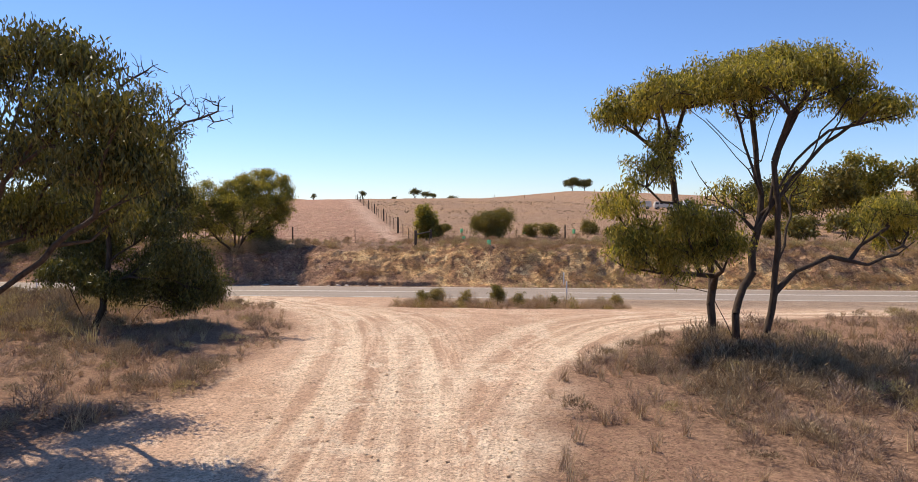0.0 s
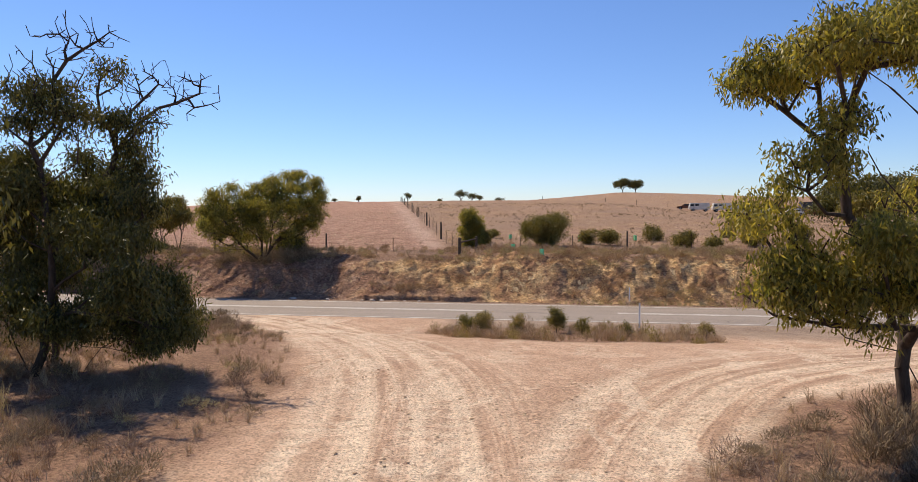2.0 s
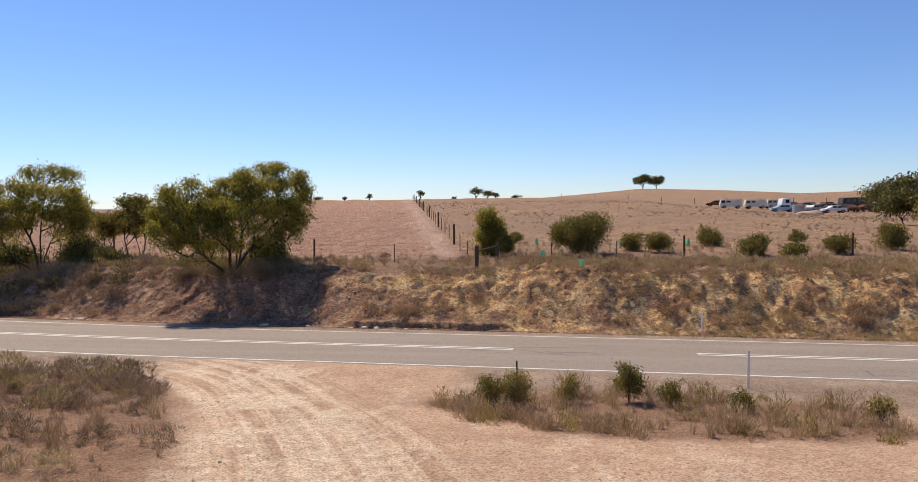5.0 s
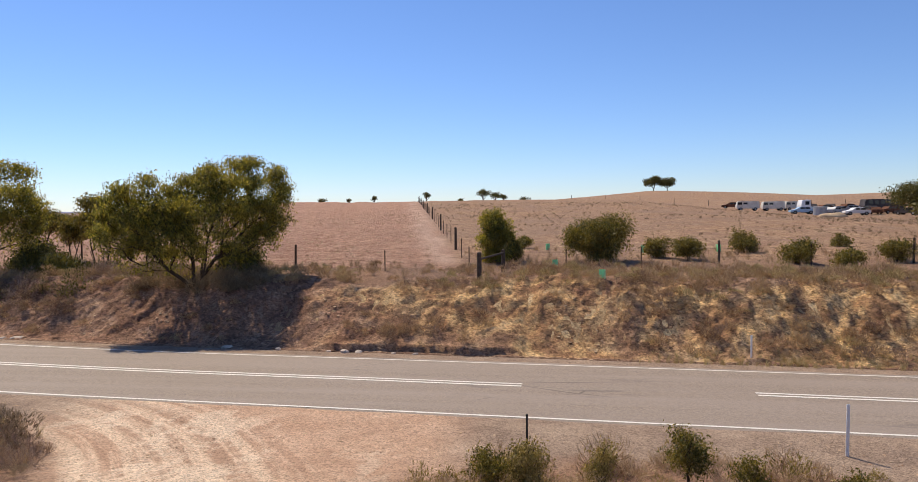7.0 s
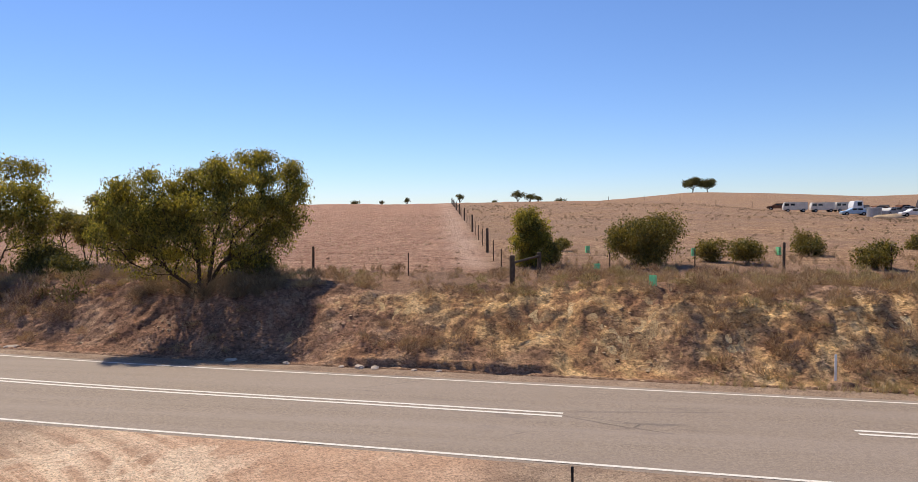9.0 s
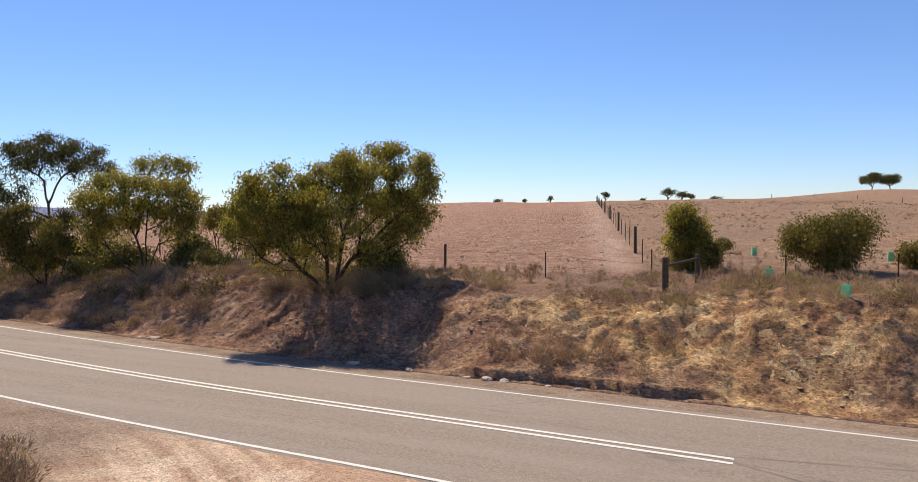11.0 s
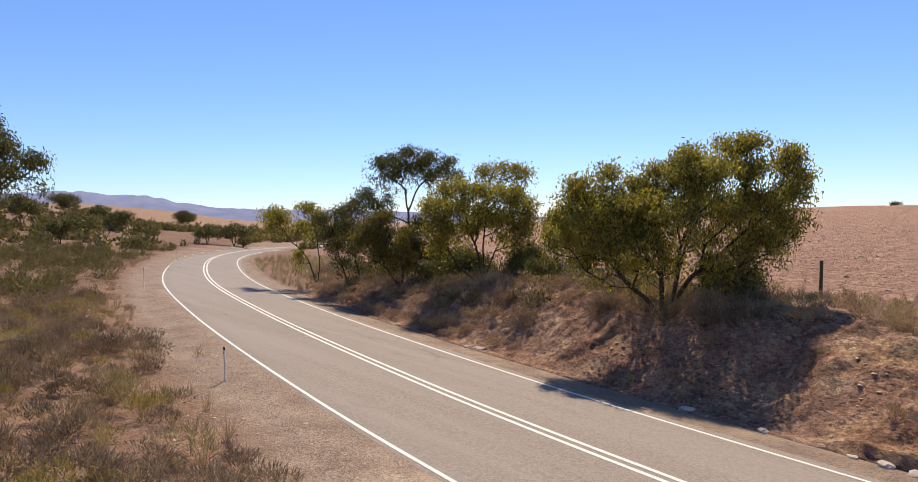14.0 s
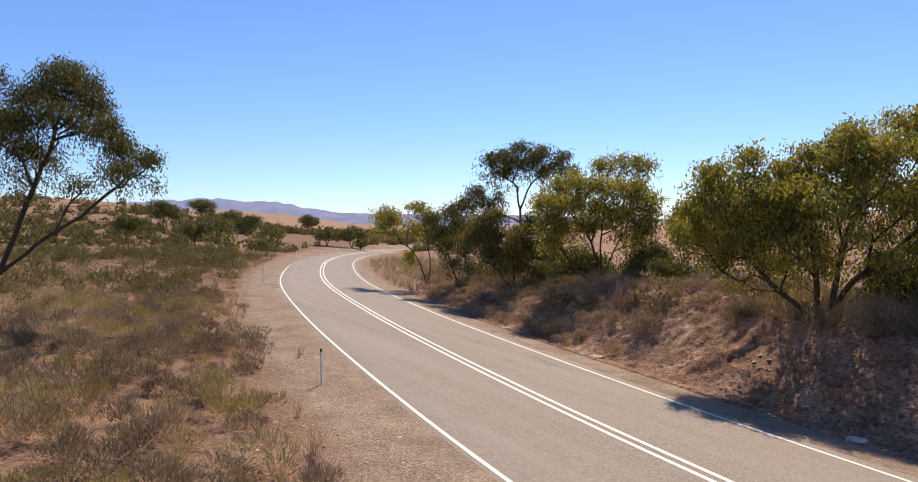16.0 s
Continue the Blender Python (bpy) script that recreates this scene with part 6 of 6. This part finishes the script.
x, y = scatter(41, 19000, (-12, 20), (7, 36), lambda x, y, s: track_mask(x, y, s) * (s < -4.3) * (0.15 + 0.85 * patchy(x, y, 0.5, 72)))
stones("gravel", "small stones scattered on the gravel track", 42, x, y, (0.01, 0.036))
x, y = scatter(43, 26000, (-44, 28), (40, 58), lambda x, y, s: (s > 4.5) * (s < 8.4) * (0.25 + 0.75 * patchy(x, y, 0.6, 73)))
stones("bank_rubble", "broken stones lying on the cut bank", 44, x, y, (0.02, 0.065), 0.6, 0.02)
x, y = scatter(58, 9000, (-75, -3), (53, 110), lambda x, y, s: (s > 13.5) * (x < -4.6 - (y - 49.3) * 0.186) * (0.35 + 0.65 * patchy(x, y, 0.25, 85)))
stones("field_clods", "brown clods of earth over the bare field", 59, x, y, (0.04, 0.13), 0.7)
x, y = scatter(45, 5000, (-46, -12), (33, 44), lambda x, y, s: (s < -4.3) * (s > -7.0) * 1.0)
stones("verge_gravel", "gravel along the road shoulder", 46, x, y, (0.015, 0.05))


# ---- fences, posts and tree guards ----
TIMBER = plain("weathered_timber", (0.10, 0.075, 0.055), 0.9, 0.1, 0, 0.4, 9, 0.01)
STEEL = plain("rusty_steel", (0.09, 0.055, 0.04), 0.7, 0.3, 0.4, 0.4, 20)
WHITE = plain("white_plastic", (0.80, 0.79, 0.76), 0.5, 0.4, 0, 0.06, 12)
BLACK = plain("black_post", (0.02, 0.02, 0.02), 0.7, 0.3)
RED_GLASS = plain("red_reflector", (0.5, 0.03, 0.02), 0.3, 0.6)
GUARD = plain("green_tree_guard", (0.25, 0.78, 0.36), 0.5, 0.4, 0, 0.12, 5)


def timber_post(fence, x, y, tall, r=0.085, lean=(0, 0)):
    z = ground_z(x, y)
    bm = bmesh.new()
    tube(bm, r * 1.08, r, (x, y, z - 0.25), (x + lean[0], y + lean[1], z + tall), 9)
    tube(bm, r, r * 0.6, (x + lean[0], y + lean[1], z + tall), (x + lean[0], y + lean[1], z + tall + 0.03), 9)
    return part("post", bm, TIMBER, fence)


def steel_post(fence, x, y, tall):
    z = ground_z(x, y)
    bm = bmesh.new()
    box(bm, (0.045, 0.012, tall + 0.2), (x, y, z + tall / 2 - 0.1))
    box(bm, (0.012, 0.035, tall + 0.2), (x, y + 0.018, z + tall / 2 - 0.1))
    return part("steel_post", bm, STEEL, fence, "thin rusty steel post")


def wires(fence, pts, heights):
    for h in heights:
        v = np.array([(x, y, ground_z(x, y) + h) for x, y in pts])
        w, f = tubes_np(v[:-1], v[1:], np.full(len(v) - 1, 0.003), np.full(len(v) - 1, 0.003), 3)
        solid("wire", w, f, STEEL, fence)


def build_fences():
    # the fence that climbs the field
    line = [(-3.4 - (y - 49.3) * 0.186, y) for y in np.arange(49.3, 176, 4.2)]
    fence = tagged(empty("fence", (0, 0, 0)), "timber and steel wire fence climbing between field and paddock", "fence")
    for k, (x, y) in enumerate(line):
        if k and k % 4 == 3:
            timber_post(fence, x, y, 1.35, 0.075)
        elif k:
            steel_post(fence, x, y, 1.05)
    wires(fence, line, (0.3, 0.6, 0.9))
    # the strainer at the corner
    corner = tagged(empty("fence_corner", (0, 0, 0)), "dark timber corner post with brace post and rail", "fence")
    timber_post(corner, -3.38, 49.3, 1.12, 0.1)
    timber_post(corner, -2.45, 51.4, 0.98, 0.085)
    z1, z2 = ground_z(-3.38, 49.3) + 0.85, ground_z(-2.45, 51.4) + 0.85
    bm = bmesh.new()
    tube(bm, 0.05, 0.045, (-3.38, 49.3, z1), (-2.45, 51.4, z2), 8)
    part("rail", bm, TIMBER, corner)
    # along the road, west and east of the corner
    west = [(-3.38, 49.3), (-7.9, 51.5), (-13.0, 53.85), (-21, 57.6), (-30, 61.6), (-36, 64.3), (-43, 67.5)]
    fence = tagged(empty("fence", (0, 0, 0)), "sparse wire fence along the field edge", "fence")
    for k, (x, y) in enumerate(west[1:]):
        timber_post(fence, x, y, 1.12, 0.055, (0.03, 0)) if k % 2 else steel_post(fence, x, y, 0.95)
    wires(fence, west, (0.45, 0.85))
    east = [(-2.45, 51.4), (0.4, 52.2), (3.9, 53.0), (7.6, 53.75), (12.0, 54.4), (17.0, 55.2), (24, 56.2), (32, 57.4), (42, 59)]
    fence = tagged(empty("fence", (0, 0, 0)), "sparse wire fence along the paddock edge", "fence")
    for k, (x, y) in enumerate(east[1:]):
        timber_post(fence, x, y, 1.2, 0.055) if k in (2, 4, 6) else steel_post(fence, x, y, 1.0)
    wires(fence, east, (0.45, 0.85))
    # a far fence across the grazing land
    far = [(x, 200 + 0.1 * x) for x in range(10, 120, 9)]
    fence = tagged(empty("fence", (0, 0, 0)), "distant line of thin fence posts across the paddock", "fence")
    for x, y in far:
        timber_post(fence, x, y, 1.5, 0.06)


build_fences()


def guide_post(x, y, tall=0.95, banded=True):
    z = ground_z(x, y)
    root = empty("guide_post", (x, y, z))
    bm = bmesh.new()
    box(bm, (0.06, 0.028, tall + 0.1), (0, 0, tall / 2 - 0.05), None, 0.008)
    part("post", bm, WHITE, root)
    if banded:
        bm = bmesh.new()
        box(bm, (0.068, 0.034, 0.09), (0, 0, tall - 0.05), None, 0.006)
        part("band", bm, BLACK, root, "black band at the top")
        bm = bmesh.new()
        box(bm, (0.05, 0.006, 0.06), (0, -0.024, tall - 0.16))
        part("reflector", bm, RED_GLASS, root)
    return tagged(root, "slim white plastic guide post beside the road", "guide post", "guide posts along the road")


for x, y in ((4.58, 34.12), (6.0, 44.0), (-21.5, 36.52), (-55.7, 43.0), (-47.0, 51.3), (-86.9, 54.4), (-108.8, 72.0)):
    guide_post(x, y, 0.95 if x < 0 else 0.98 if y < 40 else 0.82, x < 0)
bm = bmesh.new()
z = ground_z(-1.35, 34.2)
tube(bm, 0.022, 0.02, (0, 0, -0.1), (0, 0, 0.58), 8)
box(bm, (0.045, 0.03, 0.10), (0, 0, 0.56), None, 0.006)
marker = part("marker_post", bm, BLACK, None, "short black marker post in the scrub island")
marker.location = (-1.35, 34.2, z)
tagged(marker, category="marker post")


def tree_guard(x, y, s=1.0):
    z = ground_z(x, y)
    root = empty("tree_guard", (x, y, z), random.uniform(0, 90))
    bm = bmesh.new()
    bmesh.ops.create_cone(bm, cap_ends=False, segments=3, radius1=0.19 * s, radius2=0.18 * s, depth=0.46 * s, matrix=Matrix.Translation((0, 0, 0.23 * s)))
    bmesh.ops.solidify(bm, geom=bm.faces[:], thickness=0.004)
    part("sleeve", bm, GUARD, root)
    bm = bmesh.new()
    tube(bm, 0.012, 0.01, (0.2 * s, 0, -0.1), (0.2 * s, 0, 0.55 * s), 6)
    part("stake", bm, TIMBER, root)
    return tagged(root, "pale green plastic tree guard on a stake", "tree guard", "tree guards in the paddock")


for x, y, s in ((-0.05, 53.0, 0.9), (1.6, 48.0, 0.85), (-0.2, 61.5, 0.8), (5.1, 60.0, 0.85), (9.4, 60.5, 0.85)):
    tree_guard(x, y, s)

# ---- the scrap yard on the far paddock ----
GLASS = plain("dark_glass", (0.02, 0.025, 0.03), 0.12, 0.6, 0, 0.1)
TYRE = plain("tyre", (0.02, 0.02, 0.02), 0.9, 0.1)
RUST = plain("rust", (0.16, 0.075, 0.045), 0.9, 0.1, 0.1, 0.5, 1.5)
CREAM = plain("cream_paint", (0.66, 0.60, 0.50), 0.45, 0.4, 0, 0.2, 1.2)
PALE_BLUE = plain("pale_blue_paint", (0.36, 0.52, 0.66), 0.4, 0.5, 0, 0.15, 1.2)
GREY_TIN = plain("grey_tin", (0.36, 0.36, 0.36), 0.5, 0.4, 0.5, 0.2, 2)
DARK_PAINT = plain("dark_faded_paint", (0.07, 0.055, 0.05), 0.6, 0.3, 0, 0.4, 1.2)
SAND = plain("heap_of_sand", (0.48, 0.35, 0.22), 0.95, 0.1, 0, 0.2, 2, 0.05)


def extruded(points, width, bevel=0.05):
    """A body from its side outline (along x, z), width across y."""
    bm = bmesh.new()
    f = bm.faces.new([bm.verts.new((px, -width / 2, pz)) for px, pz in points])
    got = bmesh.ops.extrude_face_region(bm, geom=[f])
    bmesh.ops.translate(bm, verts=[v for v in got["geom"] if isinstance(v, bmesh.types.BMVert)], vec=(0, width, 0))
    bmesh.ops.recalc_face_normals(bm, faces=bm.faces[:])
    bmesh.ops.bevel(bm, geom=bm.edges[:], offset=bevel, segments=2, affect="EDGES")
    return bm


SHAPES = {
    "van": (4.5, 1.8, [(-2.2, 0.45), (2.2, 0.45), (2.25, 1.0), (2.0, 1.95), (-2.1, 2.0), (-2.25, 1.2)], [(1.95, 1.25, 1.75), (0.9, 1.3, 1.7)]),
    "car": (4.5, 1.75, [(-2.2, 0.35), (2.2, 0.35), (2.25, 0.75), (1.1, 0.95), (0.5, 1.4), (-0.9, 1.42), (-1.5, 1.0), (-2.2, 0.95)], [(0.45, 1.0, 1.32), (-0.45, 1.0, 1.33)]),
    "bus": (8.0, 2.3, [(-4.0, 0.5), (4.0, 0.5), (4.05, 1.4), (3.8, 2.6), (-3.9, 2.7), (-4.05, 1.2)], [(3.2, 1.6, 2.35), (2.0, 1.6, 2.35), (0.8, 1.6, 2.35), (-0.4, 1.6, 2.35), (-1.6, 1.6, 2.35), (-2.8, 1.6, 2.35)]),
    "truck": (5.5, 2.1, [(-2.7, 0.6), (2.7, 0.6), (2.75, 1.4), (2.5, 2.5), (0.9, 2.6), (0.8, 1.2), (-2.7, 1.2)], [(1.9, 1.6, 2.3)]),
}


def vehicle(kind, label, x, y, rz, mat, k=1.0):
    length, width, outline, glass = SHAPES[kind]
    root = empty(kind, (x, y, ground_z(x, y)), rz)
    part("body", extruded(outline, width, 0.08), mat, root)
    for gx, lo, hi in glass:
        for side in (-1, 1):
            bm = bmesh.new()
            box(bm, (0.8, 0.02, hi - lo), (gx - 0.35, side * (width / 2 + 0.002), (lo + hi) / 2), None, 0.008)
            part("window", bm, GLASS, root, "dark glass")
    for wx in (-length * 0.31, length * 0.31):
        for side in (-1, 1):
            bm = bmesh.new()
            tube(bm, 0.34, 0.34, (wx, side * (width / 2 - 0.2), 0.34), (wx, side * (width / 2 + 0.02), 0.34), 14)
            wheel = part("wheel", bm, TYRE, root)
            bm = bmesh.new()
            tube(bm, 0.19, 0.17, (wx, side * (width / 2 + 0.02), 0.34), (wx, side * (width / 2 + 0.04), 0.34), 10)
            part("rim", bm, GREY_TIN, wheel)
    return tagged(root, label, "car" if kind == "car" else kind)


vehicle("van", "cream abandoned van standing on dry grass", 43.9, 166, 172, CREAM)
vehicle("van", "white abandoned van with a row of windows", 50.0, 169, 176, CREAM)
vehicle("van", "white and dark old van in the scrap yard", 55.3, 172, 190, CREAM)
vehicle("car", "dull red old car beside the vans", 43.2, 174, 160, RUST)
vehicle("truck", "old white-fronted truck in the scrap yard", 55.6, 163, 184, WHITE)
vehicle("car", "pale blue old sedan parked on dirt", 51.2, 157, 175, PALE_BLUE)
vehicle("car", "white old sedan in the scrap yard", 58.9, 152, 178, WHITE)
vehicle("bus", "dark faded bus body in the scrap yard", 71.3, 168, 182, DARK_PAINT)
for k, (x, y, rz) in enumerate(((60.3, 168, 10), (62.9, 172, 60), (64.5, 166, 150), (67.0, 173, 20), (67.5, 165, 95), (59.1, 160, 170), (64.5, 157, 75), (69.5, 155, 120), (57.0, 156.5, 40), (69.2, 160.5, 15), (59.4, 174, 100))):
    vehicle("car", "rusted dark car wreck in the scrap yard", x, y, rz, (RUST, DARK_PAINT, GREY_TIN)[k % 3])
bm = bmesh.new()
tube(bm, 1.15, 1.15, (0, 0, 0), (0, 0, 1.5), 24)
tube(bm, 1.2, 1.0, (0, 0, 1.5), (0, 0, 1.6), 24)
tank = part("water_tank", bm, GREY_TIN, None, "squat grey corrugated water tank")
tank.location = (52.1, 151, ground_z(52.1, 151))
tagged(tank, category="tank")
bm = bmesh.new()
bmesh.ops.create_icosphere(bm, subdivisions=3, radius=1.6)
for v in bm.verts:
    v.co.z = max(v.co.z, -0.2) * 0.45
    v.co.x *= 1.5
    v.co += noise.noise_vector(v.co * 0.9) * 0.25
heap = part("sand_heap", bm, SAND, None, "heap of pale sand beside the wrecks", True)
heap.location = (50.5, 142, ground_z(50.5, 142))
tagged(heap, category="sand heap")


# ---- loose rocks at the foot of the bank and stones on the ground ----
PALE_ROCK = plain("pale_rock", (0.52, 0.42, 0.33), 0.9, 0.2, 0, 0.25, 9, 0.02)


def rock(x, y, size, seed, label):
    rng = random.Random(seed)
    bm = bmesh.new()
    bmesh.ops.create_icosphere(bm, subdivisions=2, radius=1)
    for v in bm.verts:
        n = noise.noise_vector(v.co * 1.1 + Vector((seed, 0, 0)))
        v.co = Vector((v.co.x * size, v.co.y * size * 0.7, v.co.z * size * 0.4)) * (1 + 0.5 * n.x)
    bmesh.ops.rotate(bm, verts=bm.verts, matrix=Matrix.Rotation(rng.uniform(0, 3), 3, "Z"))
    ob = part("rock", bm, PALE_ROCK, None, label)
    ob.location = (x, y, ground_z(x, y) + size * 0.2)
    tagged(ob, category="rock", group="rocks by the road")


for k, (x, y, r) in enumerate(((-7.9, 44.48, 0.2), (-7.35, 44.42, 0.16), (-8.5, 44.55, 0.12), (-6.1, 44.38, 0.1), (-5.3, 44.32, 0.11), (-22.1, 46.35, 0.26), (-22.7, 46.3, 0.17), (-21.4, 46.4, 0.14), (-23.5, 46.6, 0.15),
                               (-12.6, 45.05, 0.2), (-10.5, 44.85, 0.16), (0.9, 44.1, 0.1))):
    rock(x, y, r, 300 + k, "pale angular rock lying at the roadside")

bm = bmesh.new()
for k in range(6):
    tube(bm, 0.06 - 0.006 * k, 0.054 - 0.006 * k, (0.3 * k, 0.05 * math.sin(2.0 * k), 0.04 + 0.015 * k), (0.3 * k + 0.31, 0.05 * math.sin(2.0 * k + 2.0), 0.055 + 0.015 * k), 7)
tube(bm, 0.025, 0.012, (0.7, 0.04, 0.07), (1.1, 0.42, 0.2), 6)
log = part("fallen_branch", bm, BARK_GREY, None, "bleached fallen branch lying in the verge scrub")
log.matrix_world = Matrix.Translation((-29.9, 31.6, ground_z(-29.9, 31.6) + 0.12)) @ Matrix.Rotation(0.9, 4, "Z")
tagged(log, category="branch")
